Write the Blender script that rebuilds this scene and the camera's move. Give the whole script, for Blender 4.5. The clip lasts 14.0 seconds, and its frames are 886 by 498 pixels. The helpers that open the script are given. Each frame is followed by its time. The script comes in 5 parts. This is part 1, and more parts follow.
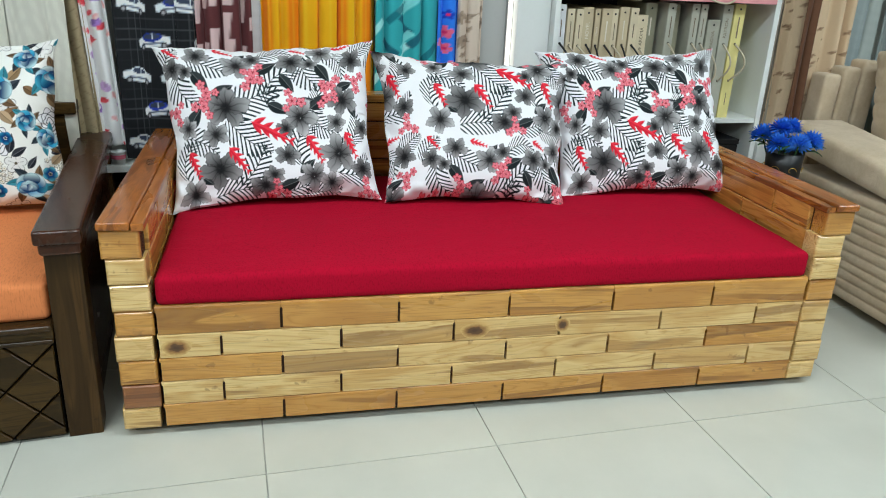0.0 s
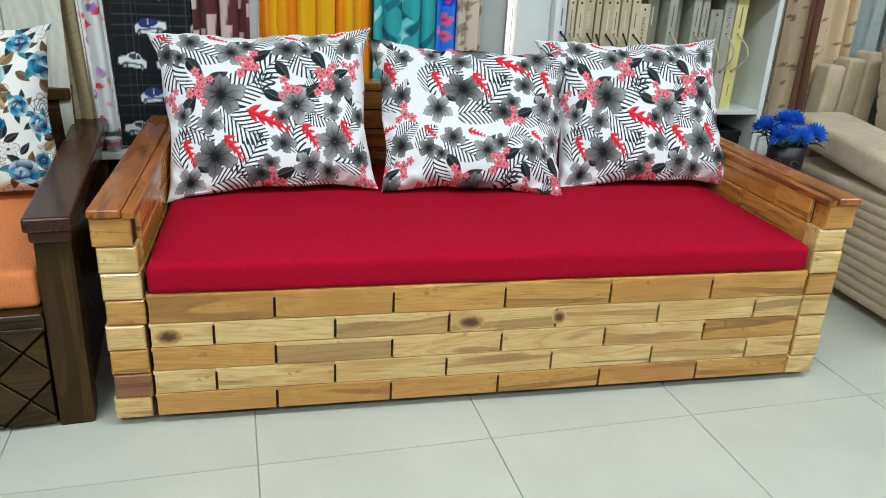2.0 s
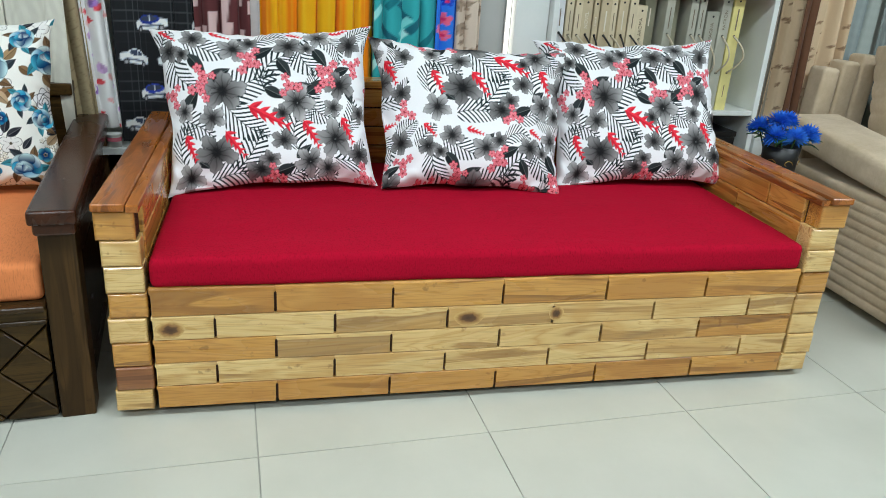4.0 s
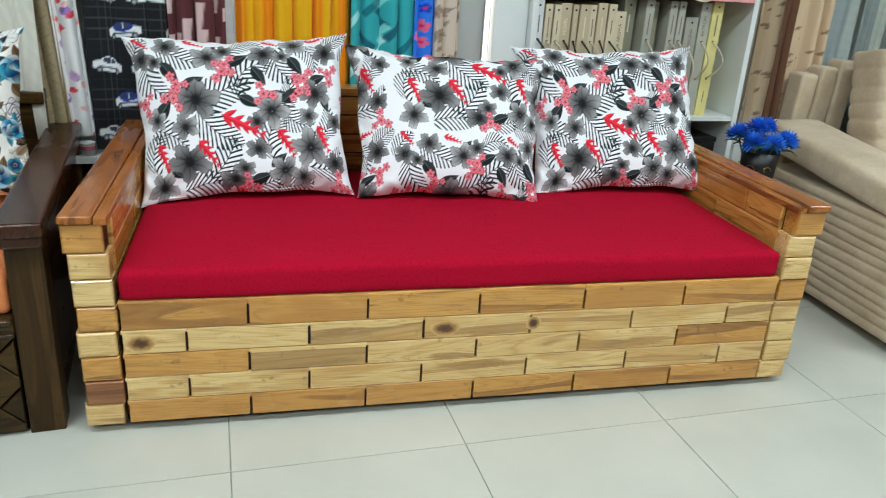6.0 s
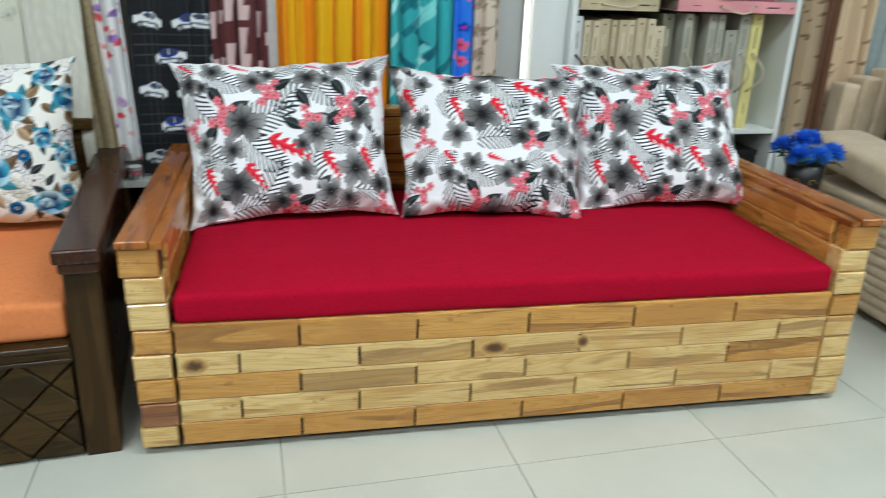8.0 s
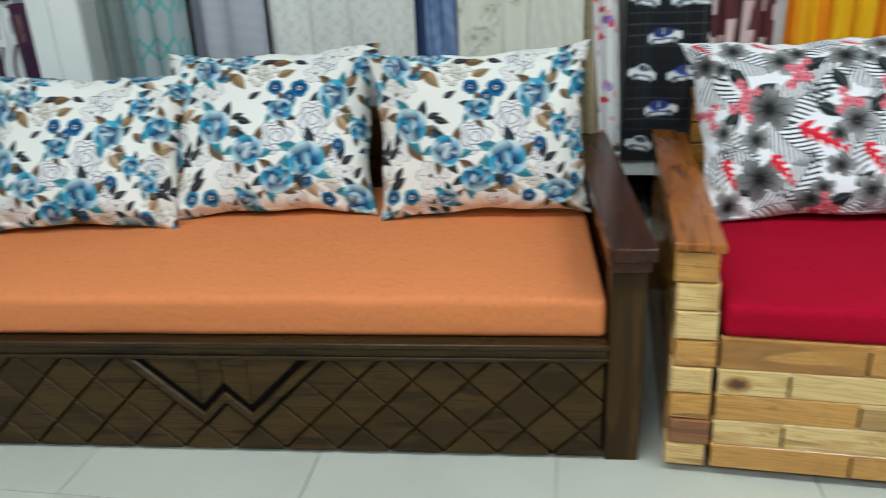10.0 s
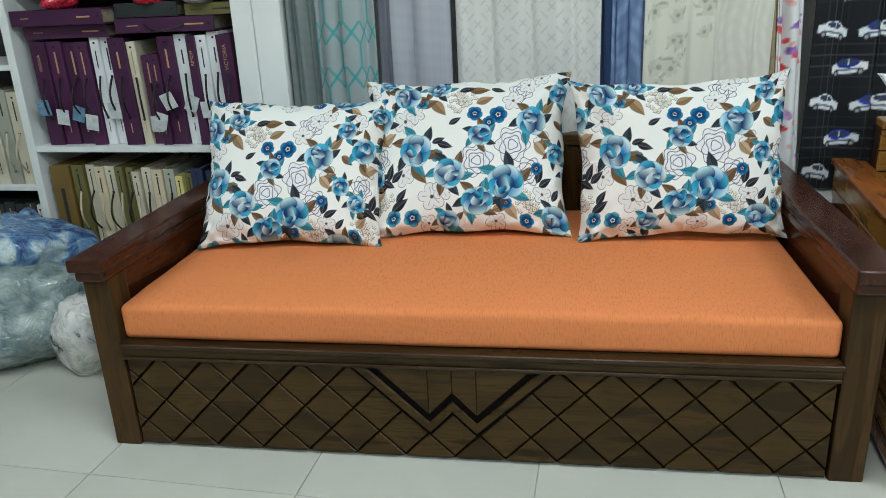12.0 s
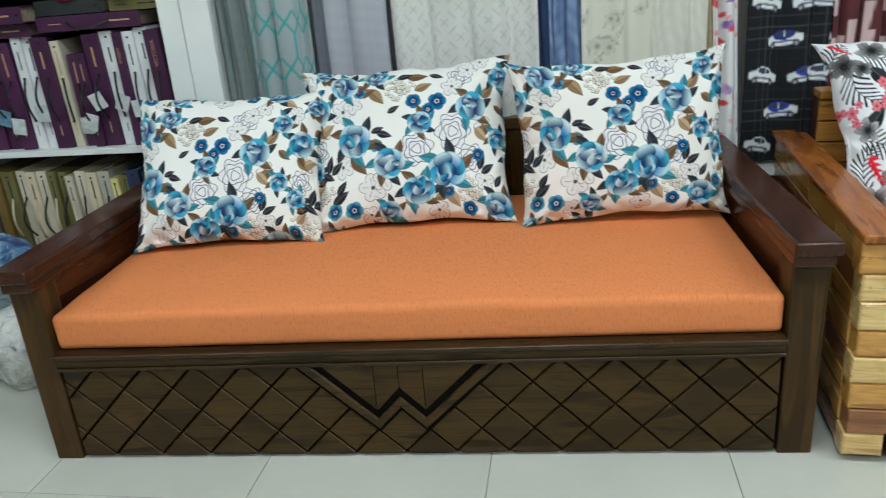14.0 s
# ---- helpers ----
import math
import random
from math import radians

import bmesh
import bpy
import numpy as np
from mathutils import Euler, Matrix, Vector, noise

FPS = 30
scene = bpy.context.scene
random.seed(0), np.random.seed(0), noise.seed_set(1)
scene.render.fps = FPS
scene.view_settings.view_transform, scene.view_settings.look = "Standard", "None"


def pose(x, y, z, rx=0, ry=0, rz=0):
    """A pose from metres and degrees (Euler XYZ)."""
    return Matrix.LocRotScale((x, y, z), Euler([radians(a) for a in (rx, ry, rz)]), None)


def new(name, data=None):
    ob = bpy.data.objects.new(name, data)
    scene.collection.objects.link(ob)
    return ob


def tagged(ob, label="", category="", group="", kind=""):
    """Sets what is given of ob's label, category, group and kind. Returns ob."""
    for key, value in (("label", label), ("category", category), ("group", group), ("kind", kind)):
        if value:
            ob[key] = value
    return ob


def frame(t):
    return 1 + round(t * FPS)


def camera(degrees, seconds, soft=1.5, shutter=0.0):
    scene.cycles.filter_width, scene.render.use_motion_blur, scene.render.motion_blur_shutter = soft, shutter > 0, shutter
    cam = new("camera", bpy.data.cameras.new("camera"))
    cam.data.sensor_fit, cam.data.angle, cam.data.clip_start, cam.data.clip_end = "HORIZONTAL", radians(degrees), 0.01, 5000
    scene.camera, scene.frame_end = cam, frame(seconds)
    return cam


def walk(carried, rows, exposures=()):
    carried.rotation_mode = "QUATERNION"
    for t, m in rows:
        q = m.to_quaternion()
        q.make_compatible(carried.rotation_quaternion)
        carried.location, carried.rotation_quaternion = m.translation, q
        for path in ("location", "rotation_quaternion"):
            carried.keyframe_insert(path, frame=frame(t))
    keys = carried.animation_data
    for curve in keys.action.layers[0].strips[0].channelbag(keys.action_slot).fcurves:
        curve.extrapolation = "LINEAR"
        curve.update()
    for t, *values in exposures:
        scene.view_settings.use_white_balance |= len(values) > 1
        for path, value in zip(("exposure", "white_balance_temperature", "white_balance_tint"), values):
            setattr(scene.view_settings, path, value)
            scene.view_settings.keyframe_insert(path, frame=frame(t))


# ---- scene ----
cam = camera(60.28, 14.0, soft=0.75, shutter=0.5)
# seconds, eye x y z, yaw, pitch, roll
ROWS = [
    (0.0, -0.039, -1.606, 1.2, -15.1, -20.69, -2.6),
    (0.5, -0.039, -1.599, 1.194, -15.92, -21.14, -2.7),
    (1.0, -0.039, -1.595, 1.194, -16.05, -21.32, -2.9),
    (1.5, -0.022, -1.591, 1.194, -15.77, -21.33, -2.93),
    (2.0, -0.016, -1.589, 1.194, -14.77, -21.46, -2.99),
    (2.5, -0.024, -1.606, 1.194, -14.83, -21.1, -2.96),
    (3.0, -0.036, -1.612, 1.194, -14.76, -21.12, -3.15),
    (3.2, -0.036, -1.612, 1.194, -14.88, -21.45, -3.2),
    (5.5, -0.02, -1.606, 1.19, -15.11, -21.39, -3.95),
    (6.0, 0.005, -1.597, 1.207, -15.92, -21.2, -3.52),
    (6.5, 0.026, -1.594, 1.213, -18.66, -19.63, -3.67),
    (7.0, 0.002, -1.588, 1.218, -19.2, -19.52, -3.44),
    (7.2, -0.006, -1.587, 1.218, -20.12, -18.98, -2.97),
    (9.3, -0.345, -1.463, 1.211, -0.15, -22.45, 0.25),
    (9.5, -0.426, -1.428, 1.209, 0.84, -21.25, 0.43),
    (10.0, -0.594, -1.339, 1.199, 8.62, -21.73, 2.46),
    (10.5, -0.714, -1.322, 1.21, 12.31, -21.1, 2.57),
    (11.0, -0.941, -1.454, 1.222, 8.15, -19.58, 4.28),
    (11.5, -1.038, -1.508, 1.221, 11.33, -20.16, 3.41),
    (12.0, -1.038, -1.506, 1.223, 12.02, -19.39, 2.57),
    (12.5, -1.022, -1.48, 1.22, 11.67, -20.16, 2.72),
    (13.0, -1.021, -1.471, 1.227, 12.36, -19.77, 2.84),
    (13.5, -1.013, -1.468, 1.217, 11.42, -19.7, 3.01),
    (14.0, -0.98, -1.453, 1.216, 8.68, -20.59, 4.41),
]
EXPOSURES = [(0.0, 0.18), (7.0, 0.17), (9.5, 0.08), (11.0, 0.03), (12.0, 0.04), (14.0, 0.08)]
walk(cam, [(t, pose(x, y, z, 90 + pitch, roll, yaw)) for t, x, y, z, yaw, pitch, roll in ROWS], EXPOSURES)

# ---- light ----
world = bpy.data.worlds.new("room_air")
scene.world = world
world.use_nodes = True
world.node_tree.nodes["Background"].inputs[0].default_value = (0.9, 0.95, 1.0, 1)
world.node_tree.nodes["Background"].inputs[1].default_value = 0.02
LAMP_POWER = 25.0
LAMP_SPOTS = [(x, y) for y in (-0.8, -3.0) for x in (-3.2, -1.1, 1.0, 3.1)]
CEILING = 2.9
for lx, ly in LAMP_SPOTS:
    lamp = bpy.data.lights.new("panel_light", "AREA")
    lamp.shape, lamp.size, lamp.size_y, lamp.energy, lamp.color = "RECTANGLE", 1.16, 0.26, LAMP_POWER * (0.6 if lx < -2 else 1.0), (0.85, 0.99, 1.06)
    new("panel_light", lamp).matrix_world = pose(lx, ly, CEILING - 0.03)


# ---- materials ----
class Mat:
    """A small wrapper to build node materials."""

    def __init__(self, name, rough=0.5, metal=0.0, coat=0.0, spec=0.5):
        self.m = bpy.data.materials.new(name)
        self.m.use_nodes = True
        self.t = self.m.node_tree
        self.b = self.t.nodes["Principled BSDF"]
        self.b.inputs["Roughness"].default_value = rough
        self.b.inputs["Metallic"].default_value = metal
        self.b.inputs["Coat Weight"].default_value = coat
        self.b.inputs["Coat Roughness"].default_value = 0.12
        self.b.inputs["Specular IOR Level"].default_value = spec

    def node(self, kind, **props):
        n = self.t.nodes.new(kind)
        for k, v in props.items():
            if k == "operation":
                n.operation = v
            elif k == "blend_type":
                n.blend_type = v
            elif k == "data_type":
                n.data_type = v
            elif k == "attribute_name":
                n.attribute_name = v
            elif k == "feature":
                n.feature = v
        return n

    def link(self, a, b):
        self.t.links.new(a, b)

    def coords(self, scale=(1, 1, 1), shuffle=0.0):
        c = self.node("ShaderNodeTexCoord")
        mp = self.node("ShaderNodeMapping")
        mp.inputs["Scale"].default_value = scale
        self.link(c.outputs["Object"], mp.inputs["Vector"])
        if shuffle:
            info = self.node("ShaderNodeObjectInfo")
            mul = self.node("ShaderNodeVectorMath", operation="MULTIPLY")
            mul.inputs[1].default_value = (shuffle, shuffle * 1.7, shuffle * 0.6)
            self.link(info.outputs["Random"], mul.inputs[0])
            self.link(mul.outputs[0], mp.inputs["Location"])
        return mp.outputs[0]

    def noise(self, vec, scale, detail=4.0, rough=0.55, distort=0.0):
        n = self.node("ShaderNodeTexNoise")
        n.inputs["Scale"].default_value = scale
        n.inputs["Detail"].default_value = detail
        n.inputs["Roughness"].default_value = rough
        n.inputs["Distortion"].default_value = distort
        self.link(vec, n.inputs["Vector"])
        return n.outputs[0]

    def ramp(self, fac, stops):
        r = self.node("ShaderNodeValToRGB")
        while len(r.color_ramp.elements) < len(stops):
            r.color_ramp.elements.new(0.5)
        for e, (p, c) in zip(r.color_ramp.elements, stops):
            e.position, e.color = p, (*c, 1)
        self.link(fac, r.inputs[0])
        return r.outputs[0]

    def mix(self, fac, a, b, blend="MIX"):
        n = self.node("ShaderNodeMix", data_type="RGBA", blend_type=blend)
        for s, v in ((n.inputs[0], fac), (n.inputs[6], a), (n.inputs[7], b)):
            if isinstance(v, (int, float)):
                s.default_value = v
            elif isinstance(v, tuple):
                s.default_value = (*v, 1)
            else:
                self.link(v, s)
        return n.outputs[2]

    def math(self, op, a, b=0.0):
        n = self.node("ShaderNodeMath", operation=op)
        for s, v in zip(n.inputs, (a, b)):
            if isinstance(v, (int, float)):
                s.default_value = v
            else:
                self.link(v, s)
        return n.outputs[0]

    def color(self, out):
        if isinstance(out, tuple):
            self.b.inputs["Base Color"].default_value = (*out, 1)
        else:
            self.link(out, self.b.inputs["Base Color"])
        return self

    def bump(self, height, strength=0.2, dist=0.002):
        n = self.node("ShaderNodeBump")
        n.inputs["Strength"].default_value = strength
        n.inputs["Distance"].default_value = dist
        self.link(height, n.inputs["Height"])
        self.link(n.outputs[0], self.b.inputs["Normal"])
        return self

    def rough(self, out):
        self.link(out, self.b.inputs["Roughness"])
        return self


def srgb(r, g, b):
    return tuple((c / 255 / 12.92) if c <= 10 else (((c / 255) + 0.055) / 1.055) ** 2.4 for c in (r, g, b))


def varied(name, color, rough=0.6, amount=0.12, scale=6.0, bump=0.1, metal=0.0, coat=0.0, fine=120.0, spec=0.5):
    """A plain surface with soft stains and fine grain."""
    m = Mat(name, rough, metal, coat, spec)
    v = m.coords((1, 1, 1), 7.0)
    big, small = m.noise(v, scale, 3), m.noise(v, fine, 2)
    dark = tuple(c * (1 - amount) for c in color)
    light = tuple(min(1, c * (1 + amount)) for c in color)
    m.color(m.mix(m.math("MULTIPLY", small, 0.35), m.ramp(big, [(0.3, dark), (0.7, light)]), tuple(c * (1 - amount * 1.4) for c in color)))
    m.bump(small, bump, 0.001)
    return m.m


def wood(name, pale, mid, dark, rough=0.28, coat=0.35, along=0, wild=1.0, spec=0.5):
    """Varnished timber with long grain, cathedral figure and dark streaks; each piece takes its own cut and tone."""
    m = Mat(name, rough, 0.0, coat, spec)
    sc = [22.0, 22.0, 22.0]
    sc[along] = 1.7
    v = m.coords(tuple(sc), 40.0)
    fig = m.noise(v, 0.55, 3, 0.5, 1.6 * wild)
    rings = m.math("FRACT", m.math("MULTIPLY", fig, 11.0))
    soft = m.math("MULTIPLY", m.math("PINGPONG", rings, 0.5), 2.0)
    sc2 = [230.0, 230.0, 230.0]
    sc2[along] = 9.0
    pores = m.noise(m.coords(tuple(sc2), 40.0), 1.0, 3)
    slow = [9.0, 9.0, 9.0]
    slow[along] = 2.6
    stain = m.noise(m.coords(tuple(slow), 40.0), 1.0, 3, 0.5, 0.7)
    fleck = m.noise(m.coords((34, 34, 34), 40.0), 1.0, 3)
    info = m.node("ShaderNodeObjectInfo")
    lines = m.math("POWER", soft, 3.0)
    base = m.mix(m.math("MULTIPLY", lines, 0.75), pale, mid)
    base = m.mix(m.math("MULTIPLY", m.ramp(fig, [(0.55, (0, 0, 0)), (0.62, (1, 1, 1)), (0.70, (0.5, 0.5, 0.5))]), 0.8), base, dark)
    base = m.mix(m.math("MULTIPLY", m.ramp(stain, [(0.52, (0, 0, 0)), (0.60, (1, 1, 1))]), 0.6), base, mid)
    base = m.mix(m.math("MULTIPLY", m.ramp(fleck, [(0.66, (0, 0, 0)), (0.74, (1, 1, 1))]), 0.5), base, dark)
    base = m.mix(m.math("MULTIPLY", m.ramp(pores, [(0.55, (0, 0, 0)), (0.7, (1, 1, 1))]), 0.35), base, dark)
    tone = m.math("ADD", m.math("MULTIPLY", info.outputs["Random"], 0.35), 0.0)
    base = m.mix(tone, base, mid)
    m.color(base).bump(pores, 0.08, 0.0008)
    m.rough(m.math("ADD", m.math("MULTIPLY", stain, 0.16), rough - 0.08))
    return m.m


def cloth(name, color, weave=900.0, rough=0.9, amount=0.15, sheen=0.0, streak=None):
    """Woven cloth with slubs along x or y."""
    m = Mat(name, rough, spec=0.1)
    m.b.inputs["Sheen Weight"].default_value = sheen
    v = m.coords((1, 1, 1))
    slub = m.noise(m.coords(streak or (weave * 0.3, weave * 0.04, weave * 0.3)), 1.0, 3)
    big = m.noise(v, 4.0, 3)
    c = m.mix(m.ramp(slub, [(0.5, (0, 0, 0)), (0.68, (1, 1, 1))]), color, tuple(q * (1 - amount * 2) for q in color))
    c = m.mix(m.math("MULTIPLY", big, 0.5), c, tuple(min(1, q * (1 + amount)) for q in color))
    wrinkle = m.noise(m.coords((5, 11, 11)), 1.0, 5, 0.6, 1.4)
    m.color(c).bump(m.math("ADD", slub, m.math("MULTIPLY", wrinkle, 5.0)), 0.4, 0.0015)
    return m.m


def printed(name, rough=0.75, sheen=0.0, weave=700.0):
    """Cloth whose print is stored with the mesh as a colour attribute."""
    m = Mat(name, rough, spec=0.12)
    m.b.inputs["Sheen Weight"].default_value = sheen
    a = m.node("ShaderNodeAttribute", attribute_name="print")
    v = m.coords((1, 1, 1))
    w = m.noise(v, weave, 2)
    m.color(m.mix(m.math("MULTIPLY", w, 0.16), a.outputs["Color"], (0.25, 0.25, 0.25), "MULTIPLY"))
    m.bump(w, 0.12, 0.0008)
    return m.m


TEAK_PALE = wood("teak_sapwood", srgb(224, 192, 130), srgb(194, 147, 80), srgb(124, 78, 36), coat=0.5)
TEAK_BROWN = wood("teak_heartwood", srgb(206, 152, 76), srgb(176, 118, 50), srgb(104, 60, 24), coat=0.5)
TEAK_RED = wood("teak_red_heart", srgb(178, 108, 48), srgb(138, 76, 30), srgb(64, 32, 13), along=1, coat=0.22, spec=0.3)
TEAK_DEEP = wood("teak_dark_piece", srgb(160, 106, 62), srgb(124, 74, 44), srgb(64, 34, 20))
GROOVE = varied("dark_groove_stain", srgb(60, 31, 16), 0.6)
WALNUT = wood("walnut_stain", srgb(74, 54, 25), srgb(48, 35, 16), srgb(24, 17, 8), rough=0.36, coat=0.06, spec=0.18)
WALNUT_UP = wood("walnut_stain_upright", srgb(80, 57, 31), srgb(60, 43, 23), srgb(36, 25, 13), rough=0.38, coat=0.03, along=2, spec=0.14)
WALNUT_DEEP = wood("walnut_stain_arm", srgb(72, 36, 18), srgb(54, 27, 14), srgb(30, 15, 8), rough=0.26, coat=0.1, along=1, spec=0.25)
WALNUT_GLOSS = wood("walnut_polished", srgb(60, 42, 22), srgb(42, 29, 15), srgb(22, 15, 8), rough=0.3, coat=0.1, spec=0.2)
# near-black, so groove bottoms and zigzag strips carry their shade as colour
WALNUT_DARK = varied("walnut_groove_shade", srgb(9, 6, 4), 0.8, spec=0.08)
RED_CLOTH = cloth("crimson_cloth", srgb(166, 9, 40), 700, 0.92, 0.2, streak=(260, 120, 120))
ORANGE_CLOTH = cloth("orange_slub_cloth", srgb(218, 131, 81), 700, 0.9, 0.11, streak=(300, 55, 55))
WHITE_PAINT = varied("white_laminate", srgb(226, 230, 228), 0.35, 0.05, 3.0, 0.03)
WALL_PAINT = varied("wall_paint", srgb(214, 216, 212), 0.7, 0.05, 2.0, 0.06)
GREY_PAINT = varied("grey_column_paint", srgb(170, 172, 170), 0.6, 0.06, 2.0, 0.05)
# near-black; on back boards and plinth it paints the shade inside the shelves
DARK_GAP = varied("dark_board_gap_shade", srgb(40, 36, 34), 0.7)
BLACK = varied("black_plastic", srgb(20, 20, 22), 0.4)
GOLD = varied("gold_paint", srgb(190, 150, 70), 0.35, 0.2, metal=0.8)
STEEL = varied("brushed_steel", srgb(190, 190, 190), 0.3, 0.05, metal=1.0)


# ---- builders ----
def link_mesh(name, mesh, material, parent=None, label="", m=None):
    ob = new(name, mesh)
    if material and not mesh.materials:
        mesh.materials.append(material)
    if parent:
        ob.parent = parent
    if m is not None:
        ob.matrix_basis = m
    if label:
        ob["label"] = label
    return ob


def part(name, bm, material, parent, label="", m=None, smooth=False):
    mesh = bpy.data.meshes.new(name)
    bmesh.ops.recalc_face_normals(bm, faces=bm.faces)
    bm.to_mesh(mesh)
    bm.free()
    if smooth:
        mesh.polygons.foreach_set("use_smooth", [True] * len(mesh.polygons))
    return link_mesh(name, mesh, material, parent, label, m)


def thing(name, label, category, m=None, group="", kind=""):
    ob = new(name)
    ob.empty_display_size = 0.1
    if m is not None:
        ob.matrix_world = m
    return tagged(ob, label, category, group, kind)


def box(x0, x1, y0, y1, z0, z1, bevel=0.0, seg=2, bm=None):
    """A box with bevelled edges, added to bm if given."""
    one = bmesh.new()
    bmesh.ops.create_cube(one, size=1)
    for v in one.verts:
        v.co = Vector(((x0 + x1) / 2 + v.co.x * (x1 - x0), (y0 + y1) / 2 + v.co.y * (y1 - y0), (z0 + z1) / 2 + v.co.z * (z1 - z0)))
    if bevel:
        bmesh.ops.bevel(one, geom=one.edges[:], offset=bevel, segments=seg, affect="EDGES", profile=0.6)
    if bm is None:
        return one
    tmp = bpy.data.meshes.new("tmp")
    one.to_mesh(tmp)
    one.free()
    bm.from_mesh(tmp)
    bpy.data.meshes.remove(tmp)
    return bm


def tube(points, radius, sides=8, bm=None):
    """A round cord along points."""
    bm = bm or bmesh.new()
    rings = []
    pts = [Vector(p) for p in points]
    for i, p in enumerate(pts):
        d = (pts[min(i + 1, len(pts) - 1)] - pts[max(i - 1, 0)]).normalized()
        a = d.orthogonal().normalized() if not rings else (last - d * last.dot(d)).normalized()
        last = a
        b = d.cross(a)
        rings.append([bm.verts.new(p + radius * (math.cos(t) * a + math.sin(t) * b)) for t in [2 * math.pi * k / sides for k in range(sides)]])
    for r, s in zip(rings, rings[1:]):
        for k in range(sides):
            bm.faces.new((r[k], r[(k + 1) % sides], s[(k + 1) % sides], s[k]))
    bm.faces.new(rings[0][::-1])
    bm.faces.new(rings[-1])
    return bm


def lathe(profile, sides=32, bm=None):
    """A turned solid from (radius, z) pairs."""
    bm = bm or bmesh.new()
    rings = []
    for r, z in profile:
        if r < 1e-6:
            rings.append([bm.verts.new((0, 0, z))])
        else:
            rings.append([bm.verts.new((r * math.cos(2 * math.pi * k / sides), r * math.sin(2 * math.pi * k / sides), z)) for k in range(sides)])
    for a, b in zip(rings, rings[1:]):
        for k in range(sides):
            j = (k + 1) % sides
            if len(a) == 1:
                bm.faces.new((a[0], b[k], b[j]))
            elif len(b) == 1:
                bm.faces.new((a[k], a[j], b[0]))
            else:
                bm.faces.new((a[k], a[j], b[j], b[k]))
    return bm


BRICKS = {}


def brick_mesh(w, h, d, material, ch=0.004, rounded=False):
    """A timber block with its face towards -y, chamfered round the face. Alike blocks share one mesh."""
    key = (round(w, 3), round(h, 3), round(d, 3), material.name, ch)
    if key in BRICKS:
        return BRICKS[key]
    rows = [(0.0, d), (0.0, ch), (ch * 0.16, ch * 0.5), (ch * 0.5, ch * 0.16), (ch, 0.0)]
    verts, faces = [], []
    for inset, y in rows:
        x, z = w / 2 - inset, h / 2 - inset
        verts += [(-x, y, -z), (x, y, -z), (x, y, z), (-x, y, z)]
    for k in range(4):
        for i in range(4):
            j = (i + 1) % 4
            faces.append((4 * k + i, 4 * k + 4 + i, 4 * k + 4 + j, 4 * k + j)[::-1])
    faces += [(16, 17, 18, 19), (3, 2, 1, 0)]
    mesh = bpy.data.meshes.new("brick")
    mesh.from_pydata(verts, [], faces)
    mesh.materials.append(material)
    mesh.update()
    BRICKS[key] = mesh
    return mesh


# ---- the room ----
def slab(name, x0, x1, y0, y1, z0, z1, material, label="", category=""):
    return tagged(part(name, box(x0, x1, y0, y1, z0, z1), material, None), label, category, "", "structure")


# for the three unseen walls: darkened to lower bounced fill light and reflections
UNSEEN_WALL = varied("fill_cut_wall", srgb(128, 130, 126), 0.8, 0.08, 2.0, 0.05)
ROOM = (-4.4, 4.4, -4.6, 1.95)
slab("wall_north", ROOM[0], ROOM[1], ROOM[3], ROOM[3] + 0.12, 0, CEILING, WALL_PAINT, "plain painted back wall behind the curtains", "wall")
slab("wall_south", ROOM[0], ROOM[1], ROOM[2] - 0.12, ROOM[2], 0, CEILING, UNSEEN_WALL, "unseen wall closing the showroom, darkened to cut fill light", "wall")
slab("wall_west", ROOM[0] - 0.12, ROOM[0], ROOM[2] - 0.12, ROOM[3] + 0.12, 0, CEILING, UNSEEN_WALL, "unseen side wall, darkened to cut fill light", "wall")
slab("wall_east", ROOM[1], ROOM[1] + 0.12, ROOM[2] - 0.12, ROOM[3] + 0.12, 0, CEILING, UNSEEN_WALL, "unseen side wall, darkened to cut fill light", "wall")
slab("ceiling", ROOM[0], ROOM[1], ROOM[2], ROOM[3], CEILING, CEILING + 0.1, WALL_PAINT, "plain white showroom ceiling", "ceiling")
FLOOR = slab("floor", ROOM[0], ROOM[1], ROOM[2], ROOM[3], -0.1, -0.004, varied("tile_grout", srgb(166, 166, 158), 0.8), "glossy off-white square floor tiles with thin grey joints", "floor")
diffuser = Mat("lamp_diffuser", 0.5)
diffuser.color((0.9, 0.9, 0.9))
diffuser.b.inputs["Emission Color"].default_value = (0.97, 1, 0.97, 1)
diffuser.b.inputs["Emission Strength"].default_value = 6.0
for lx, ly in LAMP_SPOTS:
    fix = thing("ceiling_light", "long white panel light set on the ceiling", "ceiling light", pose(lx, ly, CEILING), "ceiling lights")
    fr = bmesh.new()
    for a in ((-0.61, 0.61, -0.16, -0.135), (-0.61, 0.61, 0.135, 0.16), (-0.61, -0.585, -0.135, 0.135), (0.585, 0.61, -0.135, 0.135)):
        box(*a, -0.025, 0.0, bm=fr)
    part("frame", fr, WHITE_PAINT, fix)
    part("diffuser", box(-0.585, 0.585, -0.135, 0.135, -0.015, -0.002), diffuser.m, fix)


